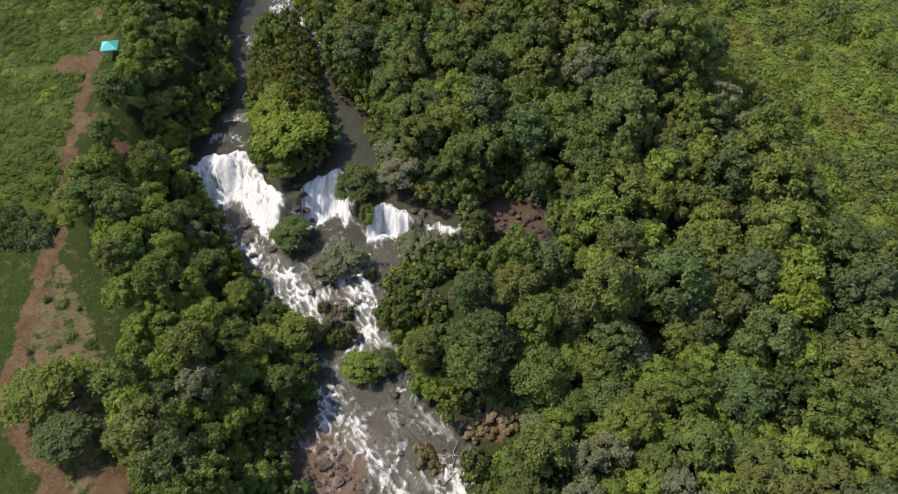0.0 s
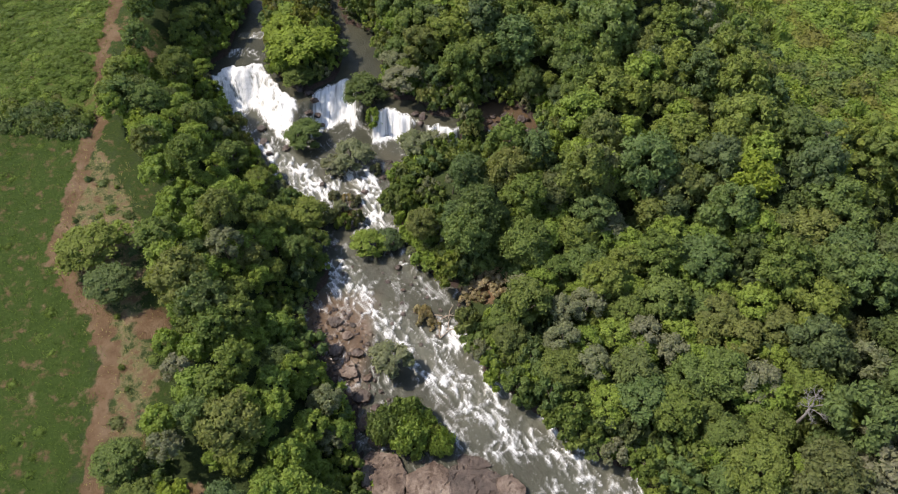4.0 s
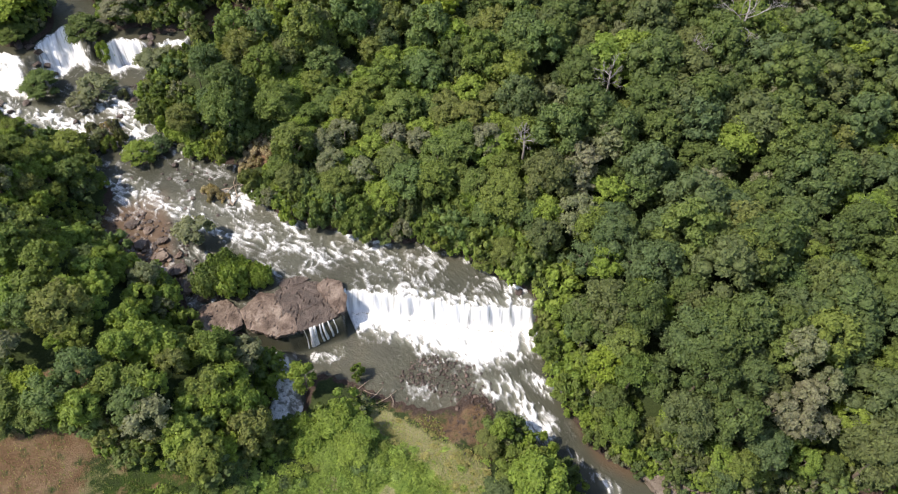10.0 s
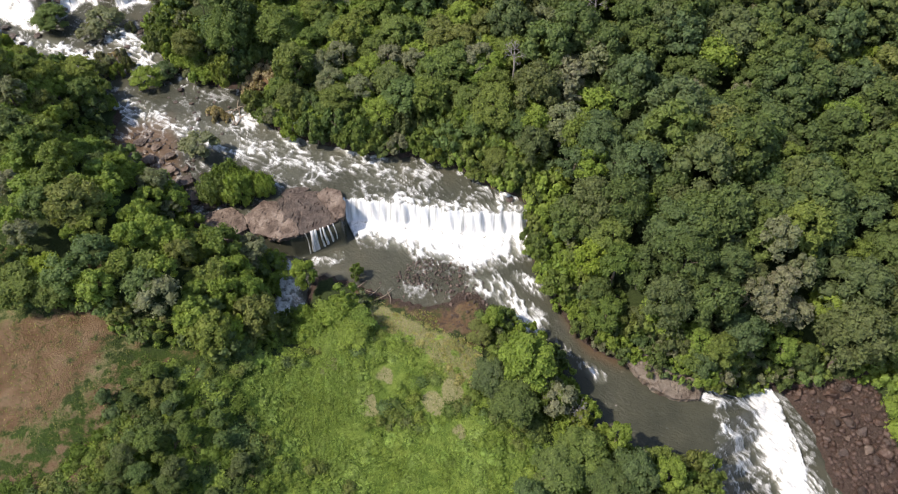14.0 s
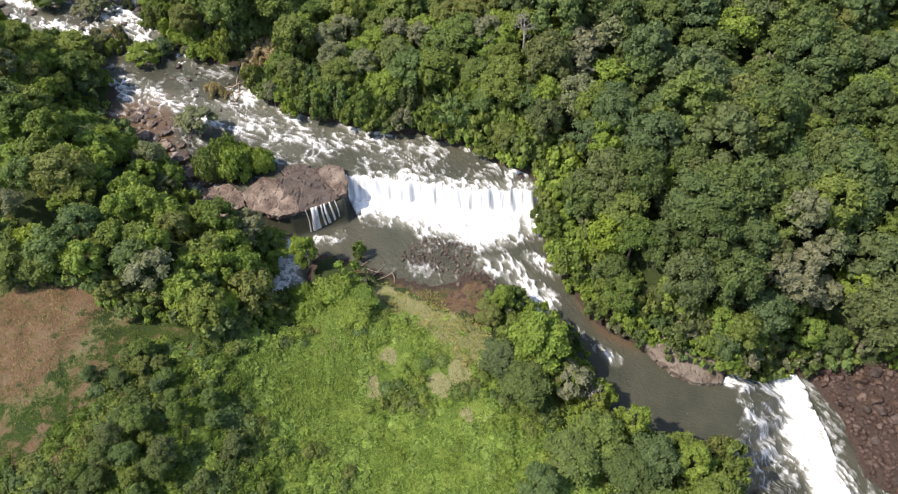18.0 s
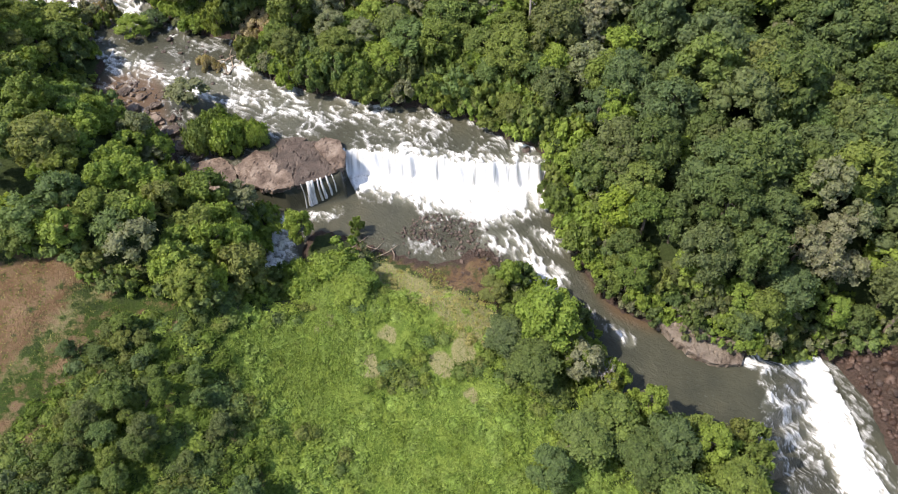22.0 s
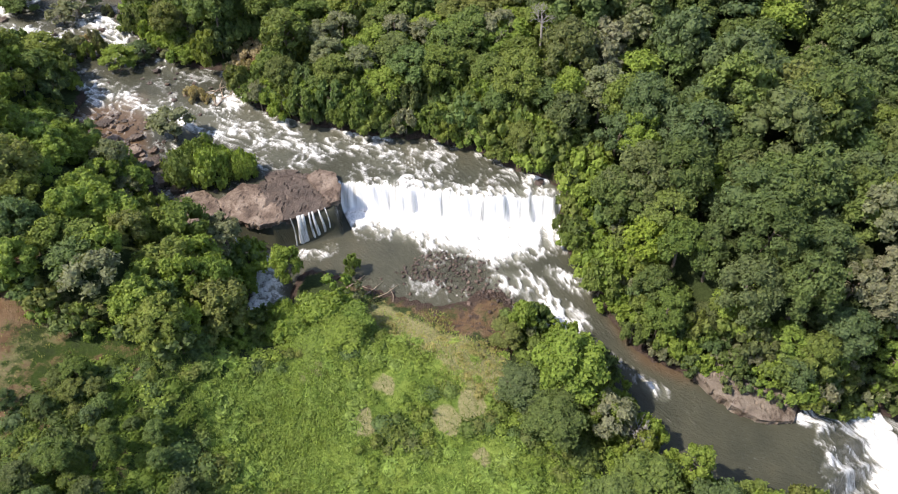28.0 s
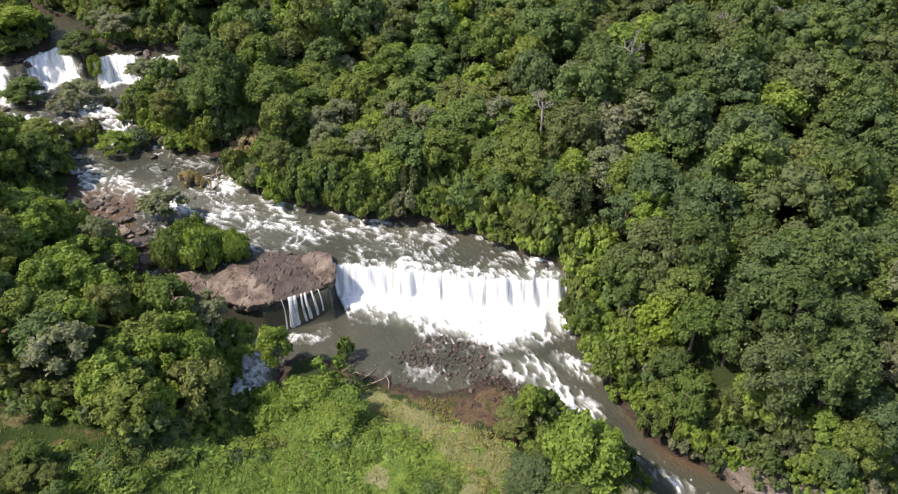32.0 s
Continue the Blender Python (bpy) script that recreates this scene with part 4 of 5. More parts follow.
rng = np.random.default_rng(5)
DEAD_SPOTS = [(46.6, 11.6, 14, 2.8), (91.9, 14.4, 23, 6.0), (66.2, 16.6, 17, 3.0), (82.5, 13.0, 17, 3.2), (27.5, -46.5, 6, 1.8)]
GREY_SPOTS = [(46, 11), (49, -2), (57, 5), (52, 3), (61, -44), (66, -46), (30, 24), (28, 58), (34, 62)]
LIGHT_SPOTS = [(40, -14), (38, -16), (70, 20), (76, 22), (36, 34), (20, 62), (58, -28), (50, -22)]
# wood with lower, more even crowns, more of them bright or grey
LOW_WOOD = [(1, 22), (6, 46), (22, 48), (42, 44), (50, 30), (48, 6), (36, -8), (24, 6)]
plan = []
for x, y in scatter(rng, (-46, -112, 150, 152), 4.65, in_right_wood):
    if np.hypot(x + 5, y + 30) > 178 or min(np.hypot(x - q[0], y - q[1]) for q in DEAD_SPOTS) < 3.0:
        continue
    grey = min(np.hypot(x - a, y - b) for a, b in GREY_SPOTS)
    lit = min(np.hypot(x - a, y - b) for a, b in LIGHT_SPOTS)
    roll = rng.random()
    low = float(signed(np.array([x]), np.array([y]), LOW_WOOD)[0]) < 0
    if grey < 3.2 or roll < (0.12 if low else 0.035):
        kind = GREY[rng.integers(2)]
    elif lit < 3 or roll < (0.50 if low else 0.07 if x > 50 and y < 45 else 0.17):
        kind = LIGHT[rng.integers(2)]
    elif roll > 0.98:
        kind = YELLOW[0]
    # extra dark-leaved kinds: edge vignetting and deep crown shade put into leaf colour
    elif x > 38 and y < 40 and not low and rng.random() < (0.8 if x > 60 or y < -10 else 0.55):
        kind = FOREST[rng.choice([3, 5, 7])]
    else:
        kind = FOREST[rng.choice([0, 1, 2, 4, 6]) if low or rng.random() < 0.5 else rng.integers(len(FOREST))]
    plan.append((x, y, kind, rng.uniform(0.72, 0.98) if low else rng.uniform(0.68, 1.2), rng.uniform(0.7, 0.86) if low else rng.uniform(0.85, 1.22), True))
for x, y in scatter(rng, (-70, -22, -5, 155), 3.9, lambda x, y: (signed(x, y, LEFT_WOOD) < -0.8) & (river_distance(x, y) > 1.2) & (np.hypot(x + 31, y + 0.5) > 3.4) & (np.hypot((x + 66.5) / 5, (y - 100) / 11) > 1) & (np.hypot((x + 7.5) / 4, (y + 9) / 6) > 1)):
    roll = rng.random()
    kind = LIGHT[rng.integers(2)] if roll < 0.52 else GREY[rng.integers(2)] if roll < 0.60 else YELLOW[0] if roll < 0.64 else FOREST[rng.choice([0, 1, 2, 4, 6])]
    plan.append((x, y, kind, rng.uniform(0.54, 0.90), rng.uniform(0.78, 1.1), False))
px, py = np.array([p[0] for p in plan]), np.array([p[1] for p in plan])
edge, base = river_distance(px, py), land_height(px, py)
MIDSTREAM = [(-33, 72), (-18, 50), (-5, 32), (10, 15), (24, -5), (30, -25), (35, -45), (50, -60)]
near = edge_distance(px, py, MIDSTREAM, False)[0]
order = np.argsort(near)
wood = Joined()
for rank, i in enumerate(order):
    x, y, kind, scale, tall, right = plan[i]
    low = 0.60 + 0.40 * min(1, max(0, (edge[i] - 1) / 7)) if right else 0.75 + 0.25 * min(1, edge[i] / 6)
    if right and x < 11 and 47 < y < 71:
        low *= 0.55 + 0.04 * max(0.0, x)
    if rank < 180:
        kind.plant(x, y, scale * low, rng, tall)
    else:
        wood.add(*(kind.joined if rank < 800 else kind.sparse), kind.leaf, x, y, base[i], scale * low, tall, rng.uniform(0, 6.28), rng.random())

# single trees and bushes that stand apart
SINGLE = [(THICKET, 0.2, -18.6, 8.8, 3.4), (THICKET, 3.4, -20.8, 8.6, 2.6), (THICKET, -3.6, -19.8, 9.2, 2.6), (THICKET, 1.4, -22.8, 8.9, 2.8), (THICKET, 3.0, -17.0, 7.4, 2.4), (THICKET, -1.8, -22.8, 9.4, 2.4), (THICKET, -3.4, -16.6, 8.0, 2.2), (LIGHT[1], -1.2, -8.5, 8.4, 2.3), (BUSH[0], 6.7, -10.4, 6.6, 1.2), (FOREST[4], 20.2, -29.4, 7.2, 2.2), (LIGHT[1], 22.8, -28.6, 8.0, 1.8), (LIGHT[0], 23.8, -38.2, 10.4, 4.0),
          (FOREST[3], 17.4, -37.6, 9.4, 3.0), (FOREST[5], 19.1, -42.2, 9.0, 3.4), (GREY[1], 25.4, -44.2, 7.8, 2.6), (LIGHT[1], 29.9, -52.2, 7.8, 1.9), (FOREST[0], 24.2, -52.6, 8.2, 3.6),
          # bright-leaved trees around (-11, -10): sunlit crowns imitated by lighter leaf colour
          (FOREST[3], 29.3, -57.6, 8.2, 3.4), (LIGHT[1], 33.4, -60, 7.8, 2.4), (FOREST[5], 25.1, -58.2, 8.4, 3.6), (FOREST[1], 19.5, -53.5, 8.8, 3.3), (LIGHT[1], -10.4, -12.0, 12.4, 2.8), (LIGHT[0], -11.4, -8.0, 12.8, 3.2), (LIGHT[1], -12.6, -11.5, 14.0, 3.0),
          (GREY[1], -7.4, -3.2, 11.2, 2.8), (FOREST[4], 33.5, -65, 7.8, 3.2), (FOREST[6], 26, -65, 8.6, 3.6), (FOREST[4], 14, -55, 9, 2.6), (FOREST[7], 33, -71, 8.0, 3.2),
          (GREY[1], -9.9, 22.4, 11.6, 3.3), (COPSE, -9.6, 12.6, 10.4, 2.9), (THICKET, -6.8, 11.2, 10.5, 3.0), (COPSE, -7.2, 14.0, 10.4, 2.7), (THICKET, -2.0, 10.2, 10.2, 2.1), (COPSE, -3.4, 11.4, 10.0, 1.8), (THICKET, -4.6, 13.6, 10.0, 1.9),
          (FOREST[1], -29.9, 70.9, 12.1, 3.6), (GREY[1], -20.3, 65, 12.4, 3.8), (GREY[1], -23.2, 63.4, 11.6, 2.4), (FOREST[3], -18.5, 79.1, 15.9, 4.2), (LIGHT[1], -16.5, 74.2, 12.6, 1.8), (FOREST[4], -27.3, 49.5, 12.1, 4.2), (FOREST[7], -24.1, 51.3, 11.2, 2.6),
          (LIGHT[1], -15.3, 45.1, 10.9, 3.2), (FOREST[7], -11.6, 46.3, 10.7, 2.4), (GREY[1], -7.7, 66.4, 12.3, 3.4), (GREY[0], -4, 68.2, 12, 2.6), (YELLOW[0], -32.3, 86.6, 18, 5.4), (YELLOW[0], -35.8, 93.5, 17.8, 4.2),
          (YELLOW[0], -28.6, 90.6, 17.4, 4.0), (LIGHT[1], -36, 100, 17.6, 3.2), (GREY[0], -10.8, 79.4, 15.6, 3.8), (GREY[1], -12, 84.6, 16, 3.4), (FOREST[2], -31.9, 82, 15, 3.0),
          (FOREST[2], -55.5, 34.8, 22.4, 4.4), (FOREST[0], -50.6, 28.9, 22.0, 3.5), (LIGHT[1], 46.4, -41.4, 8.4, 2.4), (LIGHT[1], 48.8, -44.8, 8.6, 2.6), (FOREST[4], 50.6, -47.6, 8.2, 2.6), (LIGHT[0], 46.6, -39.0, 10.0, 3.0), (FOREST[0], -41.9, 3.3, 21.4, 3.0), (FOREST[2], -38.1, -3.1, 21.0, 3.8), (LIGHT[1], -52.5, 38.6, 21.8, 2.4), (FOREST[0], -33.8, -5.0, 20.2, 2.8)]
for kind, x, y, middle, radius in SINGLE:
    kind.spot(x, y, middle, radius, rng, "single leafy tree standing free beside the river" if radius > 2.5 and kind not in BUSH and kind not in (THICKET, COPSE) else "")
for x, y, r, kind in [(-21.1, 53.5, 1.4, GREY[1]), (-18.7, 55.6, 1.2, BUSH[4]), (-20.3, 50.3, 1.5, BUSH[0]), (-22.4, 56.5, 1.2, BUSH[4]), (-17.7, 51.4, 1.3, BUSH[2]), (-15.6, 63.4, 1.2, BUSH[4])]:
    kind.spot(x, y, float(water_level(x, y)) + 1.0, r, rng)
for x, y, r in [(-20.4, 56.5, 1.2), (-19.7, 52.9, 1.2), (-22, 51.4, 1.1), (2.5, 36.2, 1.5), (5.2, 37.2, 1.7), (8.0, 37.0, 1.5), (-5.2, 31.4, 1.6), (-3.5, 30.2, 1.2), (4.2, 34.8, 1.0), (3.4, 38.4, 1.6), (6.4, 38.6, 1.6), (1.6, 34.6, 1.2), (6.8, 35.4, 1.3), (-31.5, 109.5, 1.8), (-29.8, 107, 1.7), (-30.8, 104, 1.6), (-28.6, 103.4, 1.5), (-32.6, 112, 1.5), (-5.6, 32.6, 1.5)]:
    BROWN.spot(x, y, max(ground_z(x, y), float(water_level(x, y))) + 0.7, r, rng)
REDDISH.spot(39.1, 105.5, ground_z(39.1, 105.5) + 2.2, 2.2, rng)
for x, y in scatter(rng, (-44, 94, -26, 124), 2.2, lambda x, y: signed(x, y, ISLAND) < -0.4):
    REEDS.plant(x, y, rng.uniform(0.7, 1.15), rng, rng.uniform(0.8, 1.4))

# bushes on the banks, leaning over the water
BARE = [[(0.6, 32), (0.6, 38), (8, 40), (8.6, 33), (4, 31)], [(5, 64), (5, 76), (15, 75), (15, 63)], FLATS, RUBBLE, RIGHT_ROCKS, CLEARING, [(39, -43), (42, -43), (45, -47), (46.5, -51.5), (42, -49.5)]]


def on_bank(x, y):
    d = river_distance(x, y)
    ok = (d > np.where(x > np.interp(y, *RIGHT_EDGE) - 3, -0.5, 0.0)) & (d < np.where(x > np.interp(y, *RIGHT_EDGE) - 2, 7.0, 4.5)) & (x < 90) & (y < 140) & (y > -85)
    for outline in BARE:
        ok &= signed(x, y, outline) > 0.6
    return ok & (np.hypot(x - 1, y - 3) > 9) & ~((x > -4) & (x < 9) & (y > -14.5) & (y < -8))


spots = scatter(rng, (-60, -85, 90, 140), 1.95, on_bank)
gz, gd = land_height(spots[:, 0], spots[:, 1]), edge_distance(spots[:, 0], spots[:, 1], MIDSTREAM, False)[0]
growth = Joined()
for rank, i in enumerate(np.argsort(gd)):
    x, y = spots[i]
    kind = BUSH[rng.choice(5, p=[0.42, 0.22, 0.16, 0.08, 0.12])]
    scale, tall = rng.uniform(0.7, 1.45), rng.uniform(0.9, 1.9)
    if rank < 230:
        kind.plant(x, y, scale, rng, tall, 0.3)
    else:
        growth.add(*kind.joined, kind.leaf, x, y, gz[i] - 0.3, scale, tall, rng.uniform(0, 6.28), rng.random())

WOOD_EDGE = [(-38.5, 4), (-36.8, -4.5), (-28.6, -9.8), (-24.6, -14.8), (-16.2, -20.8), (-9, -18.6), (-6.6, -14.5)]
for a, c in zip(WOOD_EDGE, WOOD_EDGE[1:]):
    n = int(math.hypot(c[0] - a[0], c[1] - a[1]) / 1.5) + 1
    for k in range(n):
        x, y = a[0] + (c[0] - a[0]) * k / n + rng.uniform(-0.9, 0.9), a[1] + (c[1] - a[1]) * k / n + rng.uniform(-0.5, 1.3)
        kind = BUSH[rng.choice([0, 0, 1, 2])]
        growth.add(*kind.joined, kind.leaf, x, y, ground_z(x, y) - 0.3, rng.uniform(0.7, 1.25), rng.uniform(0.9, 1.6), rng.uniform(0, 6.28), rng.random())
for x, y in ((42.2, -44.6), (43.6, -46.0), (45.4, -47.4), (46.6, -49.2), (42.6, -42.6), (44.0, -43.4), (45.6, -45.0), (47.2, -46.6), (48.2, -48.6), (41.2, -42.4), (46.8, -45.6)):
    kind = BUSH[rng.choice([0, 1, 2])]
    growth.add(*kind.joined, kind.leaf, x, y, ground_z(x, y) + 0.1, rng.uniform(0.7, 1.1), 1.1, rng.uniform(0, 6.28), rng.random())
for x, y in ((77, -63), (79, -66), (80, -62), (76, -60.5), (81, -70), (74, -58.5)):
    growth.add(*BUSH[3].joined, LEAF_LIGHT, x, y, ground_z(x, y) - 0.2, rng.uniform(0.8, 1.3), 1.3, rng.uniform(0, 6.28), rng.random())

# scrub on the lower meadow, the fields' edges and the hill on the far side
SCRUB = [(-46, -28), (-38, -30), (-30, -24), (-25, -19), (-20, -20.5), (-15, -20.5), (-9, -15), (-4, -14), (5, -14), (6.2, -19), (7.4, -23), (11.5, -28.6), (12.6, -33.4), (16, -38), (20, -34), (28, -38), (28, -48), (36, -60), (36, -90), (-46, -90)]
GLADE = [(-13, -25), (-2, -25.5), (0, -30), (-2, -36), (-6, -41), (-12, -37), (-14.5, -30)]
GLADE_LOW = [(-4, -42), (8, -42), (12, -50), (10, -70), (-6, -70)]
SANDY = np.array([(a, b) for (a, b), r in SAND])


def in_scrub(x, y):
    sand = np.min(np.hypot(x[:, None] - SANDY[:, 0], y[:, None] - SANDY[:, 1]), axis=1)
    return (signed(x, y, SCRUB) < 0) & (signed(x, y, GLADE) > 0.3) & (signed(x, y, CLEARING) > 0.6) & (sand > 2.3) & (river_distance(x, y) > 1)


def mound(seed, sprays, size, upright):
    """A low tangle of leaves over a rounded heap, one metre in radius and height."""
    own = np.random.default_rng(seed)
    wob = 1 + 0.3 * np.array([noise.noise(tuple(v * 1.6 + seed)) for v in ICO_V])
    body = ICO_V * wob[:, None] * np.array([0.86, 0.86, 0.74])
    way = unit(own.normal(size=(sprays, 3)) * np.array([1, 1, 0.6]) + np.array([0, 0, 0.55]))
    way[:, 2] = np.abs(way[:, 2])
    swell = np.array([0.5 * noise.noise(tuple(w * 2.2 + seed)) + 0.25 * noise.noise(tuple(w * 5.0 + seed)) for w in way])
    at = way * (0.92 + 0.5 * swell + own.uniform(-0.15, 0.15, sprays))[:, None]
    facing = unit(way + own.normal(size=(sprays, 3)) * (0.9 if upright else 0.6) + np.array([0, 0, -0.2 if upright else 0.4]))
    side = unit(np.cross(facing, own.normal(size=(sprays, 3))))
    tip = np.cross(facing, side)
    s = (size * own.uniform(0.5, 1.3, sprays))[:, None]
    wide = 0.22 if upright else 0.44
    tri = np.stack([at - tip * s * 0.5 + side * s * wide, at + tip * s * 0.75 - facing * s * 0.25, at - tip * s * 0.4 - side * s * wide], 1).reshape(-1, 3)
    base = len(body) + 3 * np.arange(sprays)
    return np.concatenate([body, tri]), np.concatenate([ICO_F, np.stack([base, base + 1, base + 2], 1)])


LEAFY = [mound(510 + i, 150, 0.26, False) for i in range(5)]
TUSSOCK = [mound(520 + i, 150, 0.40, True) for i in range(4)]


def heap(kind, mat, x, y, z, radius, height):
    growth.add(*kind[rng.integers(len(kind))], mat, x, y, z - 0.12, radius, height / radius, rng.uniform(0, 6.28), rng.random())


spots = scatter(rng, (-46, -74, 36, -12), 1.5, in_scrub)
gz = land_height(spots[:, 0], spots[:, 1])
patch = noise_values(spots[:, 0], spots[:, 1], gz * 0, 8.0)
fine = noise_values(spots[:, 0], spots[:, 1], gz * 0 + 5, 3.0)
for (x, y), z, a, b in zip(spots, gz, patch, fine):
    thick = a + 0.7 * b + 0.25 * rng.uniform(-1, 1)
    if x < -14:
        mat = LEAF_DARK if thick > 0.42 else LEAF if thick > 0.0 else LEAF_LIGHT if thick > -0.25 else GRASS
        heap(TUSSOCK if mat is GRASS else LEAFY, mat, x, y, z, rng.uniform(0.7, 1.5), rng.uniform(0.3, 0.8) + 1.1 * max(0.0, thick))
    elif -6 < x < 12 and y < -41:
        if rng.random() < 0.55:
            heap(TUSSOCK, GRASS_LIGHT if b > -0.1 else LEAF_LIGHT, x, y, z, rng.uniform(0.8, 1.6), rng.uniform(0.2, 0.5))
    else:
        mat = LEAF if thick > 0.25 else LEAF_LIGHT if thick > -0.3 else GRASS_LIGHT
        heap(TUSSOCK if mat is GRASS_LIGHT else LEAFY, mat, x, y, z, rng.uniform(0.7, 1.5), rng.uniform(0.25, 0.7) + 0.9 * max(0.0, thick))
spots = scatter(rng, (-15, -42, 1, -24), 1.5, lambda x, y: signed(x, y, GLADE) < 0.5)
for x, y in spots:
    lush = math.hypot((x + 9) / 4, (y + 33) / 3.5) < 1
    heap(LEAFY if lush else TUSSOCK, LEAF_LIGHT if lush or rng.random() < 0.25 else GRASS_LIGHT, x, y, ground_z(x, y), rng.uniform(0.7, 1.4), rng.uniform(0.15, 0.4))
for x, y in scatter(rng, (4, -38, 20, -15), 1.3, lambda x, y: (signed(x, y, CLEARING) < 0.4) & (rng.random(x.shape) < 0.7)):
    heap(TUSSOCK, GRASS_DRY if rng.random() < 0.5 else GRASS_LIGHT, x, y, ground_z(x, y), rng.uniform(0.4, 1.0), rng.uniform(0.1, 0.28))
# added infill heaps that close and brighten the shaded gaps between crowns
for x, y in scatter(rng, (0, -10, 60, 50), 3.6, lambda x, y: (signed(x, y, LOW_WOOD) < 2) & (river_distance(x, y) > 2.5) & (np.hypot((x - 4.4) / 4.6, (y - 34.5) / 5.0) > 1)):
    heap(LEAFY, LEAF if rng.random() < 0.6 else LEAF_DARK, x, y, ground_z(x, y), rng.uniform(1.9, 2.9), rng.uniform(3.4, 5.6))
for x, y in scatter(rng, (70, -86, 92, -58), 1.8, lambda x, y: signed(x, y, [(75.6, -59), (92, -59), (92, -86), (72, -86), (72.6, -70), (74.6, -64)]) < 0):
    heap(LEAFY, LEAF_LIGHT if rng.random() < 0.7 else LEAF, x, y, ground_z(x, y), rng.uniform(1.0, 1.9), rng.uniform(0.7, 1.8))
# dark young trees and thickets on the west of the meadow
WEST_TREES = [(-31, -18), (-23, -20.5), (-18, -29), (-15.5, -40), (-14, -64), (-36, -64), (-35, -36), (-31, -28)]
spots = scatter(rng, (-38, -64, -12, -17), 2.7, lambda x, y: signed(x, y, WEST_TREES) < 0)
patch = noise_values(spots[:, 0], spots[:, 1], spots[:, 0] * 0 + 3, 5.0)
for (x, y), a in zip(spots, patch):
    if a > -0.02:
        kind = FOREST[rng.choice([0, 1, 4, 7, 4, 3])]
        size, tall = rng.uniform(0.24, 0.42), rng.uniform(0.7, 1.05)
        if y > -42:
            kind.plant(x, y, size, rng, tall, 0.5, "dark green young tree in the meadow thicket")
        else:
            growth.add(*kind.joined, kind.leaf, x, y, ground_z(x, y) - 0.5, size, tall, rng.uniform(0, 6.28), rng.random())
spots = scatter(rng, (34, 50, 160, 160), 2.7, lambda x, y: (signed(x, y, SHRUBLAND) < 1.5) & (np.hypot(x + 5, y + 30) < 205))
gz = land_height(spots[:, 0], spots[:, 1])
patch = noise_values(spots[:, 0], spots[:, 1], gz * 0, 13.0)
for (x, y), z, a in zip(spots, gz, patch):
    thick = a + rng.uniform(-0.3, 0.3)
    mat = LEAF if thick > 0.12 else LEAF_LIGHT if thick > -0.35 else REED
    heap(LEAFY, mat, x, y, z, rng.uniform(1.6, 2.9), rng.uniform(0.6, 1.6) + (2.6 if rng.random() < 0.07 else 0.0) + 1.5 * max(0.0, a))
HEDGE = [(-110, 62), (-80, 61.6), (-70, 61), (-65, 61.5), (-65.6, 66), (-70, 68), (-80, 69), (-110, 70)]
spots = scatter(rng, (-112, 60, -62, 72), 1.9, lambda x, y: signed(x, y, HEDGE) < 0)
for x, y in spots:
    heap(LEAFY, LEAF if rng.random() < 0.4 else LEAF_DARK, x, y, ground_z(x, y), rng.uniform(1.1, 2.0), rng.uniform(0.9, 2.2))
FIELD_SCRUB = [(-69, 118), (-71, 104), (-70, 92), (-68, 82), (-66.6, 70), (-80, 69), (-110, 70), (-112, 130), (-80, 130)]
spots = scatter(rng, (-112, 66, -66, 130), 2.0, lambda x, y: (signed(x, y, FIELD_SCRUB) < -0.8) & (np.hypot((x + 76) / 7, (y - 102) / 2.2) > 1))
patch = noise_values(spots[:, 0], spots[:, 1], spots[:, 0] * 0, 7.0)
for (x, y), a in zip(spots, patch):
    heap(TUSSOCK, GRASS if a < 0.15 or rng.random() < 0.3 else LEAF_LIGHT if a < 0.3 else LEAF, x, y, ground_z(x, y), rng.uniform(0.9, 1.9), rng.uniform(0.25, 0.6))
for x, y in scatter(rng, (-66, -4, -38, 62), 3.6, lambda x, y: (signed(x, y, WORN) < 0) & (rng.random(x.shape) < 0.7)):
    heap(LEAFY, LEAF if rng.random() < 0.6 else LEAF_DARK, x, y, ground_z(x, y), rng.uniform(0.4, 1.2), rng.uniform(0.3, 1.1))
for x, y in scatter(rng, (-112, -10, -46, 60), 2.6, lambda x, y: (signed(x, y, FIELD) < -2.0) & (rng.random(x.shape) < 0.35)):
    heap(TUSSOCK, GRASS, x, y, ground_z(x, y), rng.uniform(0.5, 1.1), rng.uniform(0.12, 0.3))
wood.build("forest", "dense green forest canopy over the hillside", "forest")
growth.build("undergrowth", "tangled green scrub and vines over the ground", "scrub")


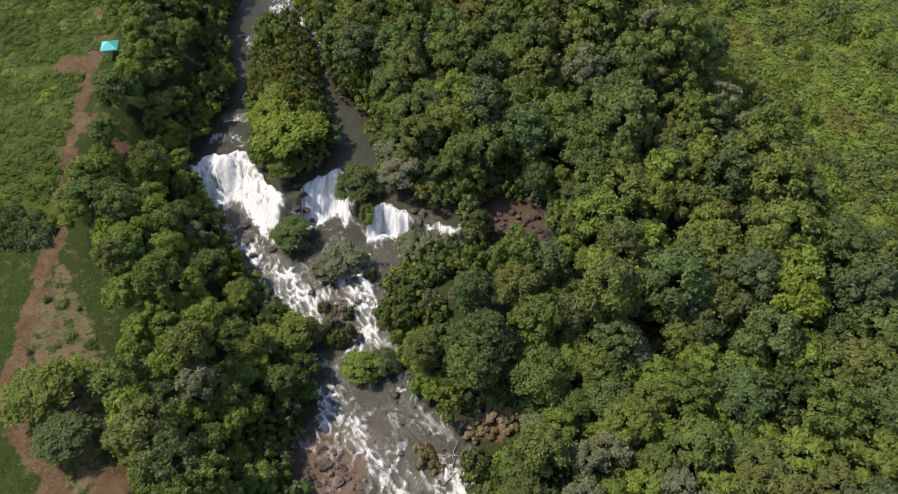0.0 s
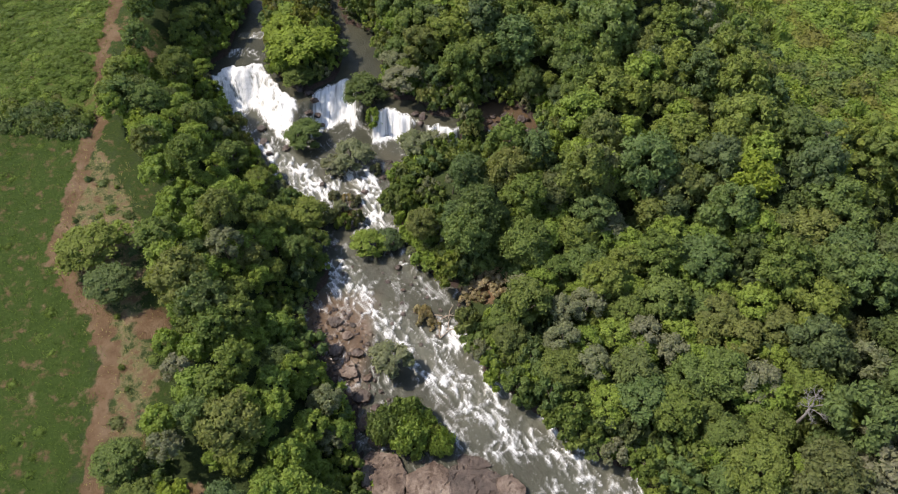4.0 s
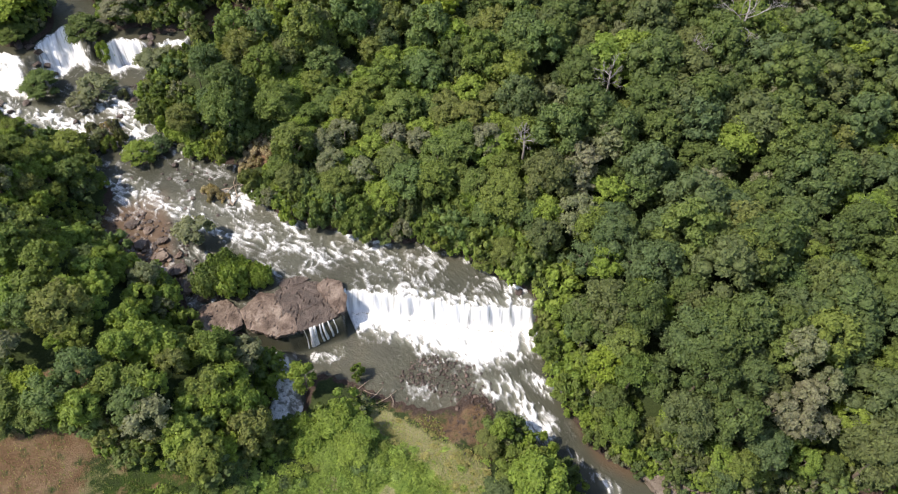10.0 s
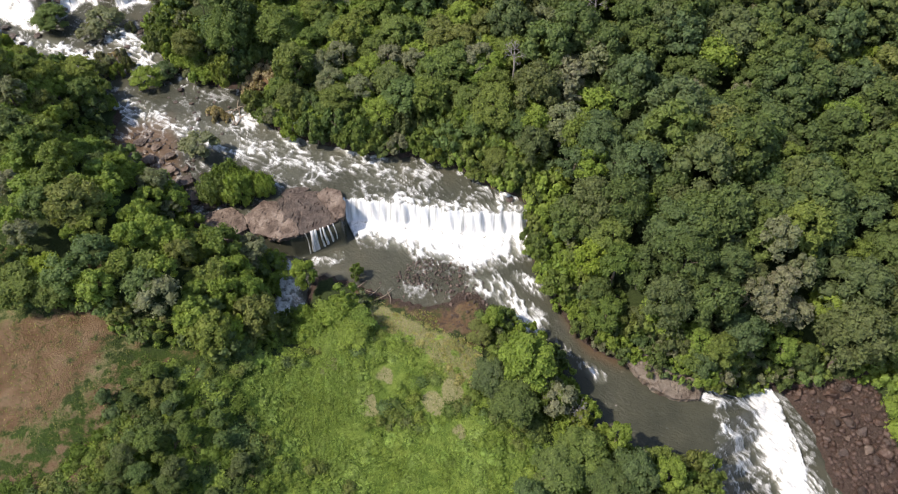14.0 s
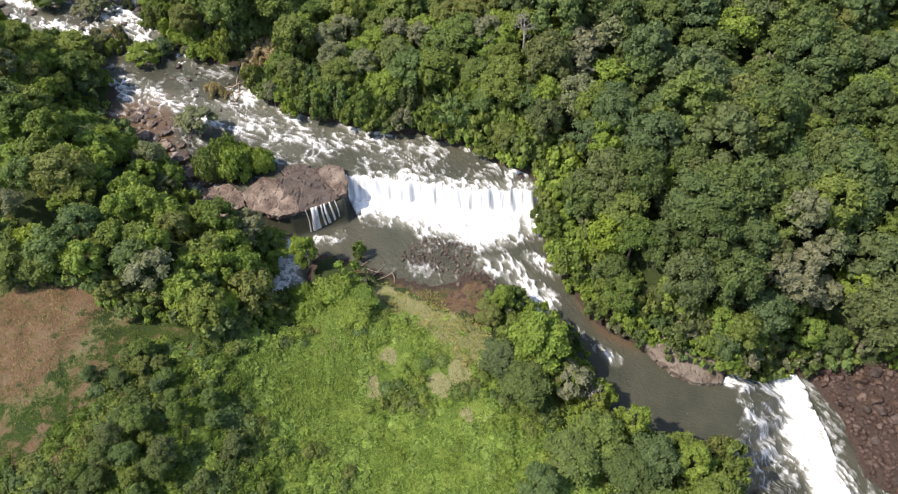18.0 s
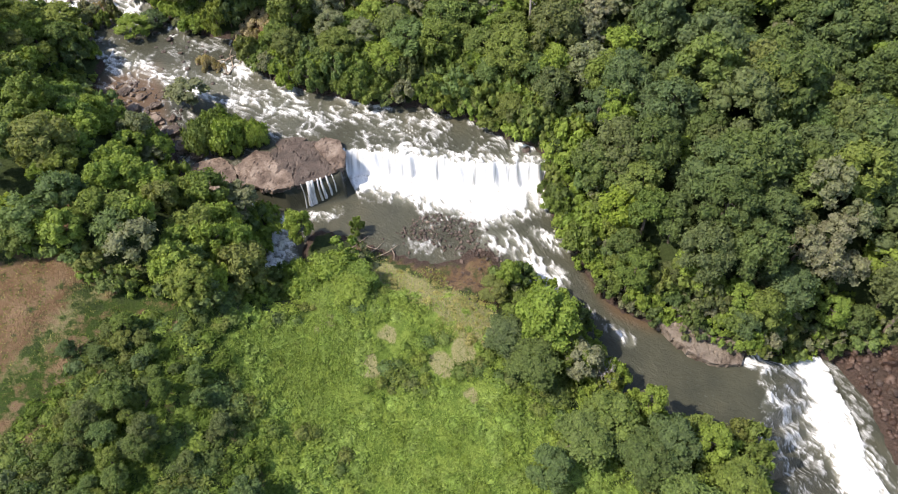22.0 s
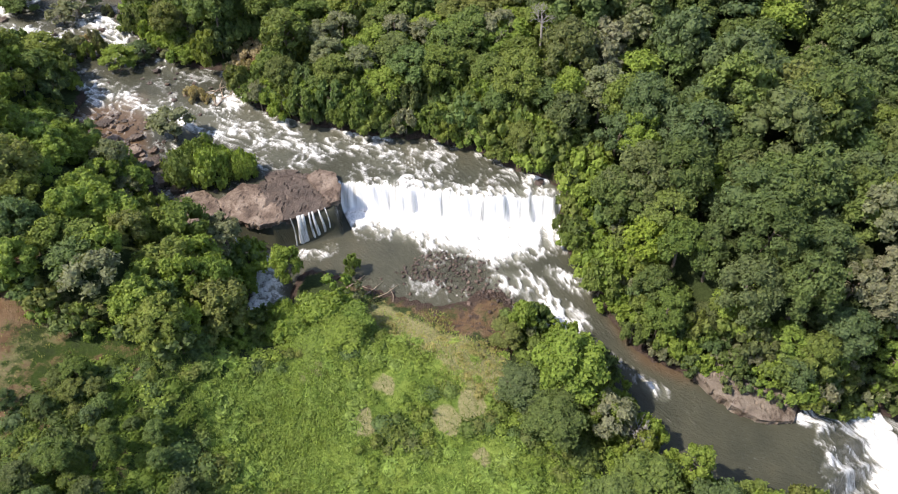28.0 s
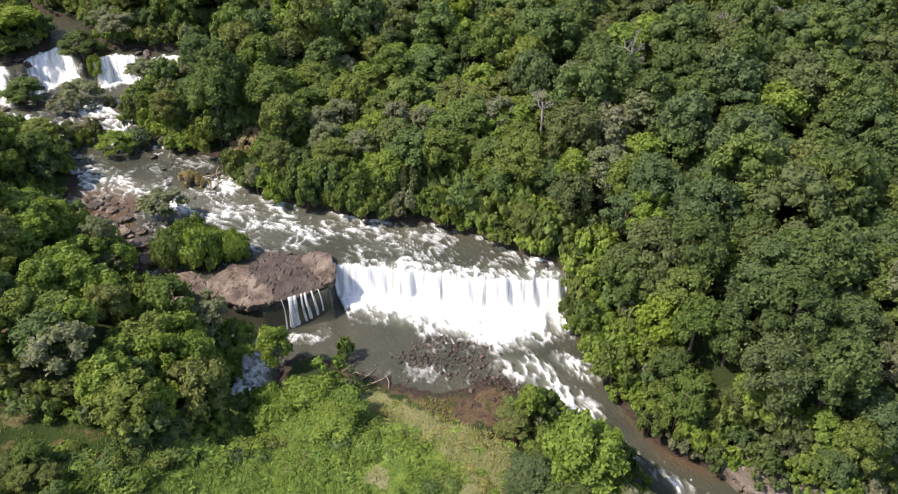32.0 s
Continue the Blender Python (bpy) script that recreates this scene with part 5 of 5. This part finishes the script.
# ---- grass ----
def grass_blades(rng, spots, heights, length, width, per):
    n = len(spots) * per
    at = np.repeat(np.c_[spots, heights], per, axis=0) + np.c_[rng.uniform(-0.3, 0.3, (n, 2)), np.zeros(n)]
    turn = rng.uniform(0, 2 * np.pi, n)
    lean = rng.uniform(0.25, 0.9, n)
    size = length * rng.uniform(0.5, 1.2, n)
    way = np.c_[np.cos(turn), np.sin(turn), np.zeros(n)]
    side = np.c_[-np.sin(turn), np.cos(turn), np.zeros(n)] * width
    tip = at + way * (size * lean)[:, None] + np.c_[np.zeros((n, 2)), size * np.sqrt(1 - lean ** 2 * 0.8)]
    mid = at + way * (size * lean * 0.3)[:, None] + np.c_[np.zeros((n, 2)), size * 0.6]
    verts = np.stack([at - side, at + side, mid + side * 0.8, mid - side * 0.8, tip], 1).reshape(-1, 3)
    b = 5 * np.arange(n)
    faces = np.concatenate([np.stack([b, b + 1, b + 2], 1), np.stack([b, b + 2, b + 3], 1), np.stack([b + 3, b + 2, b + 4], 1)])
    return verts, faces


turf = Joined()
for outline, gap, mat, length, per in ((GLADE, 0.36, GRASS_LIGHT, 0.6, 5), (GLADE_LOW, 0.5, GRASS_LIGHT, 0.65, 5), (CLEARING, 0.5, GRASS_DRY, 0.4, 4), (CLEARING, 0.6, GRASS_LIGHT, 0.5, 4), (BROWN_FIELD, 1.0, GRASS_DRY, 0.35, 3), (BROWN_FIELD, 0.8, GRASS, 0.4, 3), (WORN, 1.1, GRASS_DRY, 0.45, 3), (SCRUB, 0.7, GRASS, 0.75, 3), (FIELD, 1.0, GRASS, 0.55, 3)):
    xs, ys = zip(*outline)
    spots = scatter(rng, (max(-95, min(xs)), max(-75, min(ys)), max(xs), min(140, max(ys))), gap, lambda x, y: signed(x + 1.6 * np.sin(y * 0.9), y + 1.6 * np.sin(x * 0.8), outline) < 0.8)
    v, f = grass_blades(rng, spots, land_height(spots[:, 0], spots[:, 1]), length, 0.034, per)
    turf.add(v, f, mat, 0, 0, -0.05, 1, 1, 0, 0)
turf.build("grass", "tall pale green and dry grass", "grass")


# ---- dead trees ----
def dead_tree(seed, x, y, height, spread, label, mat=DEADWOOD):
    rng = np.random.default_rng(seed)
    root = thing("dead_tree", label, "dead tree", "dead trees", pose(x, y, ground_z(x, y)))
    verts, faces = [], []
    tube(verts, faces, [(0, 0, -0.6), (0.2, 0, height * 0.35), (0, 0.2, height * 0.6)], [0.3, 0.22, 0.15])
    part("trunk", mesh_from("trunk", verts, faces, mat, True), root)

    def grow(verts, faces, start, way, length, thick, depth):
        end = start + way * length
        bend = start + way * length * 0.5 + Vector(rng.uniform(-0.12, 0.12, 3)) * length
        tube(verts, faces, [start, bend, end], [thick, thick * 0.75, thick * 0.45], 4 if depth > 1 else 3)
        if depth:
            for _ in range(3):
                turn = (way + Vector(rng.uniform(-0.8, 0.8, 3)) + Vector((0, 0, 0.15))).normalized()
                grow(verts, faces, start + way * length * rng.uniform(0.55, 1.0), turn, length * rng.uniform(0.5, 0.72), thick * 0.55, depth - 1)

    for k in range(6):
        a = 1.05 * k + rng.uniform(-0.3, 0.3)
        verts, faces = [], []
        grow(verts, faces, Vector((0, 0, height * rng.uniform(0.42, 0.6))), Vector((math.cos(a), math.sin(a), rng.uniform(0.5, 1.3))).normalized(), spread * 0.58, 0.11, 4)
        part("branch", mesh_from("branch", verts, faces, mat, True), root)
    return root


for i, (x, y, h, s) in enumerate(DEAD_SPOTS):
    dead_tree(200 + i, x, y, h, s, "bare grey dead tree rising out of the green canopy")
fallen = thing("fallen_trunk", "pale bare trunk leaning on the forest canopy", "dead trunk", "", pose(40.6, 40.2, 17.8))
v, f = [], []
tube(v, f, [(-0.6, -1.4, -6), (0.2, 0.5, 0.6), (2.2, 3.6, 3.2)], [0.22, 0.16, 0.06])
part("trunk", mesh_from("trunk", v, f, DEADWOOD, True), fallen)
v, f = [], []
tube(v, f, [(0.2, 0.5, 0.6), (-0.6, 1.9, 2.2)], [0.07, 0.03], 5)
part("branch", mesh_from("branch", v, f, DEADWOOD, True), fallen)
for i in range(16):
    a = rng.uniform(-0.5, 0.9) if i % 3 else rng.uniform(1.2, 2.4)
    length = rng.uniform(1.6, 4.2)
    v, f = [], []
    tube(v, f, [(-length / 2, 0, 0), (0, rng.uniform(-0.3, 0.3), rng.uniform(0, 0.3)), (length / 2, 0, rng.uniform(-0.1, 0.5))], [0.11, 0.08, 0.03] if i < 11 else [0.07, 0.06, 0.03], 5)
    log = new("driftwood_log", mesh_from("driftwood_log", v, f, DRIFTWOOD, True))
    x, y = (-0.8 + rng.uniform(-3.0, 2.4), 30.2 + rng.uniform(-2, 2.6)) if i < 11 else (6.5 + 0.9 * (i - 11) + rng.uniform(-0.4, 0.4), -12.6 - 0.95 * (i - 11) + rng.uniform(-0.4, 0.2))
    log.matrix_basis = pose(x, y, max(ground_z(x, y), float(water_level(x, y))) + 0.08, 0, rng.uniform(-5, 3), math.degrees(a))
    tagged(log, "bare weathered driftwood log stranded at the water's edge", "log", "driftwood")


# ---- rocks ----
def rock_mesh(seed, size, cuts=15, rough=0.2):
    rng = np.random.default_rng(seed)
    v = BALL_V.copy()
    for _ in range(cuts):
        n = unit(rng.normal(size=3))
        over = np.maximum(v @ n - rng.uniform(0.45, 0.74), 0)
        v = v - over[:, None] * n
    bump_ = np.array([noise.noise(tuple(p * 2.2 + seed)) + 0.5 * noise.noise(tuple(p * 6 + seed)) for p in v])
    v = v * (1 + rough * bump_)[:, None] * np.array(size)
    return v


def rock(name, seed, at, size, mat, label, group="", turn=0.0, tilt=(0, 0)):
    me = mesh_from(name, rock_mesh(seed, size), BALL_F, mat)
    ob = new(name, me)
    ob.matrix_basis = pose(*at, tilt[0], tilt[1], turn)
    return tagged(ob, label, "rock", group)


def ledge(name, seed, outline, top, thick, dip, under, mat, label, group):
    """A flat bed of rock with a worn, cracked top, broken sides and an undercut foot."""
    xs, ys = zip(*outline)
    s = 0.3
    gx, gy = np.arange(min(xs) - s, max(xs) + 2 * s, s), np.arange(min(ys) - s, max(ys) + 2 * s, s)
    X, Y = np.meshgrid(gx, gy)
    wob = np.array([noise.noise((a / 1.3, b_ / 1.3, seed)) for a, b_ in zip(X.ravel(), Y.ravel())]).reshape(X.shape)
    keep = signed(X + 0.15 * wob, Y - 0.15 * wob, outline) < 0.2
    cell = keep[:-1, :-1] & keep[:-1, 1:] & keep[1:, 1:] & keep[1:, :-1]
    used = np.zeros(keep.shape, bool)
    for a, c in ((0, 0), (0, 1), (1, 1), (1, 0)):
        used[a:a + cell.shape[0], c:c + cell.shape[1]] |= cell
    index = np.full(keep.shape, -1)
    index[used] = np.arange(used.sum())
    x, y = X[used], Y[used]
    inner = np.clip(-signed(x, y, outline) / 0.32, 0, 1)
    big = np.array([noise.noise((a / 2.8, c / 2.2, seed)) for a, c in zip(x, y)])
    small = np.array([noise.noise((a / 0.7, c / 0.7, seed + 4)) for a, c in zip(x, y)])
    crack = np.array([abs(noise.noise((a / 1.9, c / 3.0, seed + 9))) for a, c in zip(x, y)])
    z = top + 0.16 * np.round(2.2 * big) / 2.2 + 0.035 * small - 0.20 * (crack < 0.022) - 0.07 * (1 - smooth(inner)) + dip * (y - np.mean(ys))
    jx, jy = x + 0.14 * small, y + 0.14 * big
    cx, cy = np.mean(x), np.mean(y)
    n = len(x)
    quads = np.stack([index[:-1, :-1], index[:-1, 1:], index[1:, 1:], index[1:, :-1]], -1)[cell]
    count = {}
    for q in quads.tolist():
        for k in range(4):
            e = (q[k], q[(k + 1) % 4])
            count[tuple(sorted(e))] = count.get(tuple(sorted(e)), []) + [e]
    rim = np.array(sorted({v for e in count.values() if len(e) == 1 for v in e[0]}))
    h = 0.05
    off = signed(x[rim], y[rim], outline)
    nx = (signed(x[rim] + h, y[rim], outline) - off) / h
    ny = (signed(x[rim], y[rim] + h, outline) - off) / h
    push = np.clip(off + 0.25 * small[rim], -0.6, 0.6)
    jx[rim], jy[rim] = x[rim] - push * nx, y[rim] - push * ny
    layers = [(jx, jy, z)]
    beds = ((0.16, 0.0), (0.22, 0.22), (0.46, 0.14), (0.54, 0.55), (1.0, 1.0))
    for k, inset in beds:
        rough = 0.22 * np.array([noise.noise((a / 0.8, c / 0.8, seed + k * 7)) for a, c in zip(x, y)])
        layers.append((jx + (cx - jx) * under * inset * 0.2 + rough, jy + under * inset * (1 - inner) * 1.2 + rough, z - thick * k + rough * 0.3))
    verts = np.concatenate([np.stack(l, 1) for l in layers])
    faces = quads.tolist() + [[v + len(beds) * n for v in q[::-1]] for q in quads.tolist()]
    for e in count.values():
        if len(e) == 1:
            a, c = e[0]
            for k in range(len(beds)):
                faces.append([c + k * n, a + k * n, a + (k + 1) * n, c + (k + 1) * n])
    ob = new(name, mesh_from(name, verts, faces, mat))
    return tagged(ob, label, "rock", group)


for seed, outline, top, thick in [(1, [(5.6, 5.6), (7.8, 6.2), (9.6, 4.6), (9.6, 1.6), (8.6, -0.9), (7.0, -1.0), (6.4, 1.6)], 9.42, 2.2), (2, [(-0.9, 7.2), (2.1, 7.6), (5.4, 6.6), (9.2, 4.4), (8.8, -0.6), (6.4, -1.3), (3.4, -1.6), (0.2, -1.3), (-1.4, 3.4)], 9.06, 1.9),
                                  (3, [(-7.0, 5.9), (-3.1, 8.0), (-1.0, 6.9), (-0.6, 3.6), (0.6, 1.2), (0.4, -1.3), (-2.8, -1.0), (-6.8, 2.4)], 9.2, 2.2), (4, [(-14.0, 7.4), (-12.2, 9.4), (-8.3, 8.9), (-6.9, 6.3), (-7.1, 3.4), (-10.7, 2.6), (-13.0, 4.4)], 9.2, 2.6),
                                  (5, [(0.4, 8.9), (3.3, 8.7), (5.6, 7.4), (3.4, 7.2), (0.2, 7.4)], 9.0, 0.9), (6, [(-12.6, 3.0), (-8, 3.2), (-3.0, 0.2), (1.2, -0.8), (7.6, -0.4), (7.6, 2.6), (0, 3.0), (-6, 5), (-11, 5.4)], 7.2, 3.0)]:
    ledge("rock_slab", seed, outline, top, thick, 0.03, 0.9, ROCK_WET if seed == 6 else ROCK_BROWN if seed in (2, 5) else ROCK, "broad flat ledge of reddish brown sandstone beside the falls" if seed != 6 else "dark wet foot of the ledge beside the falls", "rock ledge")
for k, (cx, cy, r, top) in enumerate([(-22.5, 28.0, 1.9, 9.75), (-19.0, 25.6, 1.8, 9.7), (-19.6, 30.6, 1.6, 9.6), (-16.4, 21.6, 2.0, 9.7), (-14.4, 17.6, 2.1, 9.7), (-13.0, 13.6, 2.0, 9.6), (-11.4, 10.8, 1.7, 9.4), (-17.4, 28.2, 1.2, 9.5), (-15.6, 25.0, 1.3, 9.5), (-13.6, 20.8, 1.1, 9.4)]):
    r *= 0.72
    outline = [(cx + math.cos(a) * r * rng.uniform(0.75, 1.3), cy + math.sin(a) * r * rng.uniform(0.6, 1.0)) for a in (0.2, 1.1, 2.0, 2.9, 3.9, 4.8, 5.6)]
    ledge("shore_rock", 40 + k, outline, top, 1.1, 0.02, 0.1, ROCK if k % 2 else ROCK_BROWN, "flat pinkish brown rock on the river shore", "shore rocks")
for i in range(20):
    x = rng.uniform(-4, 9)
    rock("ledge_rock", 330 + i, (x, np.interp(x, [-4, -1, 8, 9], [2.4, 0.7, 0.2, 2.6]) + rng.uniform(-0.2, 0.5), rng.uniform(4.6, 7.0)), tuple(rng.uniform(0.7, 1.4, 3)), ROCK_WET, "dark wet rock under the ledge", "wet ledge rocks", rng.uniform(0, 360))
ledge("bank_rock", 21, [(39.2, -42.2), (42.5, -41.5), (47.5, -46.5), (48.2, -50.2), (46.4, -51.6), (43.0, -50.0), (40.8, -47.2)], 3.7, 2.6, 0.16, 0.2, ROCK_PALE, "pale brown eroded rock of the river bank", "bank rocks")
ROCK_SHAPES = [mesh_from("boulder", rock_mesh(400 + i, (1, rng.uniform(0.7, 1.0), rng.uniform(0.5, 0.8))), BALL_F, ROCK_RED if i > 5 else ROCK_WET if i % 2 else ROCK) for i in range(9)]


def boulder(x, y, r, wet=True, lift=0.1, red=False):
    ob = new("boulder", ROCK_SHAPES[rng.choice([6, 7, 8]) if red else rng.choice([1, 3, 5]) if wet else rng.choice([0, 2, 4])])
    d = float(river_distance(np.array([x]), np.array([y]))[0])
    z = float(water_level(x, y)) if d < 0 else ground_z(x, y)
    ob.matrix_basis = pose(x, y, z + lift * r, rng.uniform(-15, 15), rng.uniform(-15, 15), rng.uniform(0, 360)) @ Matrix.Diagonal((r, r, r, 1))
    tagged(ob, "dark rust-brown boulder beside the lower falls" if red else "dark wet boulder in the rapids" if wet else "reddish brown boulder on the bank", "rock", "boulders")


for x, y, r in [(-21.9, 28.9, 1.0), (-21.1, 26.1, 0.8), (-19.8, 30.3, 0.9), (-16.8, 24.9, 0.9), (-16.1, 22.8, 1.1), (-15.3, 20.7, 1.2), (-18.8, 24.2, 0.8), (-20, 22, 0.7), (-15.6, 32.4, 0.6), (-18.7, 29.3, 0.9), (-16.7, 30.1, 0.9), (-22.3, 29.3, 1.1),
                (-13.5, 18, 1.0), (-12, 16, 1.3), (-14, 13, 1.2), (-11, 13.5, 0.9), (-8.9, 36.9, 0.8), (-6.7, 32.7, 0.9), (3, 7.2, 0.7), (0.5, 7.6, 0.6), (5.5, 6.4, 0.6), (-4, 7.5, 0.7)]:
    boulder(x, y, r * 0.7, rng.random() < 0.4)
for x, y, r in [(-29.3, 75.7, 1.1), (-27.9, 76.5, 1.0), (-27, 75.2, 0.8), (-10, 41.3, 0.8), (-19.6, 51.2, 0.8), (-20.8, 54.2, 0.9), (-19.3, 56.6, 0.9), (-18.5, 53.4, 0.8), (-15.2, 64.7, 0.8), (-13.1, 63.5, 0.8), (-13.9, 61.8, 0.7), (-10.2, 46.2, 0.9), (-33.3, 69, 1.0),
                (-39, 74.3, 1.3), (-38, 70.7, 1.2), (-36.4, 67.5, 1.1), (-22.7, 57.1, 1.1), (-17.1, 58.1, 0.9), (-25.2, 59.7, 1.0), (-23.1, 47.6, 0.9), (-7.1, 71.5, 0.8), (-31.5, 81.3, 1.3), (-29.8, 80.2, 1.2), (-32.7, 82.2, 1.1), (-19.2, 81, 1.3), (-17.2, 79.3, 1.3), (-16.8, 76.9, 1.1), (-8.1, 74.1, 1.0), (-6.7, 73.4, 1.1), (0.8, 71.9, 1.0), (1.8, 71.3, 1.0), (-28.6, 78.3, 1.2), (-3.5, 75.8, 1.0), (-2.2, 74.6, 0.9), (-4.4, 77.4, 0.9), (9.1, 73.8, 1.0), (12.2, 72.8, 1.2), (7.1, 71.2, 0.9), (35.9, -9.0, 0.9)]:
    boulder(x, y, r, True, 0.2)
for x, y in scatter(rng, (4, 62, 15, 77), 1.7, lambda x, y: np.hypot((x - 9.5) / 5.5, (y - 69) / 6) < 1):
    boulder(x, y, rng.uniform(0.3, 0.9), True, 0.2, rng.random() < 0.6)
for x, y in scatter(rng, (-26, 8, -9, 34), 2.3, lambda x, y: signed(x, y, FLATS) < 0.6):
    boulder(x, y, rng.uniform(0.18, 0.5), rng.random() < 0.75, 0.2)
for x, y in scatter(rng, (-24, 28, 3, 48), 3.6, lambda x, y: river_distance(x, y) < -0.8):
    boulder(x, y, rng.uniform(0.25, 0.6), True, 0.0)
for x, y in scatter(rng, (4, -32, 26, -9), 3.0, lambda x, y: signed(x, y, RUBBLE) < 0.8):
    boulder(x, y, rng.uniform(0.15, 0.45), rng.random() < 0.6, 0.1, True)
spots = scatter(rng, (54, -84, 86, -52), 2.3, lambda x, y: (signed(x, y, RIGHT_ROCKS) < 0.4) & (river_distance(x, y) > 0.5))
for x, y in spots:
    boulder(x, y, rng.uniform(0.45, 1.15) * (1.7 if rng.random() < 0.2 else 1), rng.random() < 0.9, 0.3, rng.random() < 0.75)
ISLET = [(-23.2, 58.1), (-19.2, 59.2), (-17.1, 55), (-18.1, 50.2), (-21.1, 49.7), (-23.2, 53.9)]
gravel = Joined()
for outline, gap in ((ISLET, 0.5), ([(-15.7, 66), (-11.9, 65.5), (-12.3, 59.7), (-15.1, 61.3)], 0.6), ([(-5.1, 77.9), (-2, 77.9), (-1, 74.3), (-4.6, 73.8)], 0.6), (COBBLES, 0.46), (RUBBLE, 1.1), (RIGHT_ROCKS, 0.62), (FLATS, 0.9)):
    xs, ys = zip(*outline)
    spots = scatter(rng, (min(xs), min(ys), max(xs), max(ys)), gap, lambda x, y: signed(x, y, outline) < 0.3)
    d = river_distance(spots[:, 0], spots[:, 1])
    if outline is RIGHT_ROCKS:
        spots, d = spots[d > 0.3], d[d > 0.3]
    gz = np.where(d < 0, water_level(spots[:, 0], spots[:, 1]), land_height(spots[:, 0], spots[:, 1], d))
    for (x, y), z in zip(spots, gz):
        v, f = stones(rng, (0.08 + 0.34 * rng.random() ** 2.5) * (0.7 if outline is RUBBLE else 0.95 if outline is COBBLES else 1.9 if outline is RIGHT_ROCKS else 1.2), 0.5)
        gravel.add(v, f, ROCK_RED if outline in (RIGHT_ROCKS, RUBBLE) else ROCK_WET if rng.random() < (0.88 if outline is COBBLES else 0.7) else ROCK, x, y, z + (0.04 if outline is COBBLES else -0.06), 1, 1, rng.uniform(0, 6.28), 0)
gravel.build("rubble", "dark reddish river stones and rubble", "stones")


# ---- thin falls over the ledge ----
def strand(x, y, top, foot, width, seed):
    rng = np.random.default_rng(seed)
    verts, faces, n, m = [], [], 9, 14
    for j in range(m):
        k = j / (m - 1)
        for i in range(n):
            a = 2 * math.pi * i / n
            w = width * (0.55 + 0.45 * k) * (1 + 0.15 * math.sin(3 * i + seed + 2 * k))
            verts.append((x + 0.12 * math.sin(4 * k + seed) + math.cos(a) * w, y + 0.5 - 1.3 * math.sqrt(k + 0.02) + math.sin(a) * min(w, 0.2) * 0.4, top + (foot - top) * k ** 1.2))
    for j in range(m - 1):
        for i in range(n):
            faces.append((j * n + i, j * n + (i + 1) % n, (j + 1) * n + (i + 1) % n, (j + 1) * n + i))
    me = mesh_from("waterfall", verts, faces, WATER, True)
    att = me.color_attributes.new("foam", "FLOAT_COLOR", "POINT")
    att.data.foreach_set("color", np.tile(np.array([0.95, 0.85, 0, 1], np.float32), len(verts)))
    flow = me.attributes.new("current", "FLOAT_VECTOR", "POINT")
    flow.data.foreach_set("vector", np.array(verts, np.float32).ravel())
    depth = me.attributes.new("drop", "FLOAT_VECTOR", "POINT")
    depth.data.foreach_set("vector", np.array([(v[2], v[0] * 3, 0) for v in verts], np.float32).ravel())
    tagged(new("waterfall", me), "thin white strand of water falling off the ledge", "waterfall", "ledge falls", "structure")


for i, (x, w) in enumerate([(1.3, 0.10), (2.3, 0.50), (2.9, 0.34), (3.9, 0.2), (4.5, 0.28), (5.4, 0.22), (6.2, 0.12), (-6.4, 0.16)]):
    strand(x, -1.95, 9.2, 4.3, w, i)

# ---- canopy tent by the track ----
tent = thing("canopy_tent", "small turquoise pop-up canopy tent on a dirt track", "tent", "", pose(-67.0, 105.3, ground_z(-67, 105.3), 0, 0, 12))
v = [(-1.55, -1.55, 2.1), (1.55, -1.55, 2.1), (1.55, 1.55, 2.1), (-1.55, 1.55, 2.1), (0, 0, 3.1), (-1.55, -1.55, 1.85), (1.55, -1.55, 1.85), (1.55, 1.55, 1.85), (-1.55, 1.55, 1.85)]
part("roof", mesh_from("roof", v[:5], [(0, 1, 4), (1, 2, 4), (2, 3, 4), (3, 0, 4)], TARP), tent)
for a, b, c, d in ((0, 1, 6, 5), (1, 2, 7, 6), (2, 3, 8, 7), (3, 0, 5, 8)):
    part("valance", mesh_from("valance", [v[a], v[b], v[c], v[d]], [(0, 1, 2, 3)], TARP), tent)
for sx in (-1.5, 1.5):
    for sy in (-1.5, 1.5):
        lv, lf = [], []
        tube(lv, lf, [(sx, sy, -0.2), (sx, sy, 2.1)], [0.03, 0.03])
        part("leg", mesh_from("leg", lv, lf, STEEL), tent)
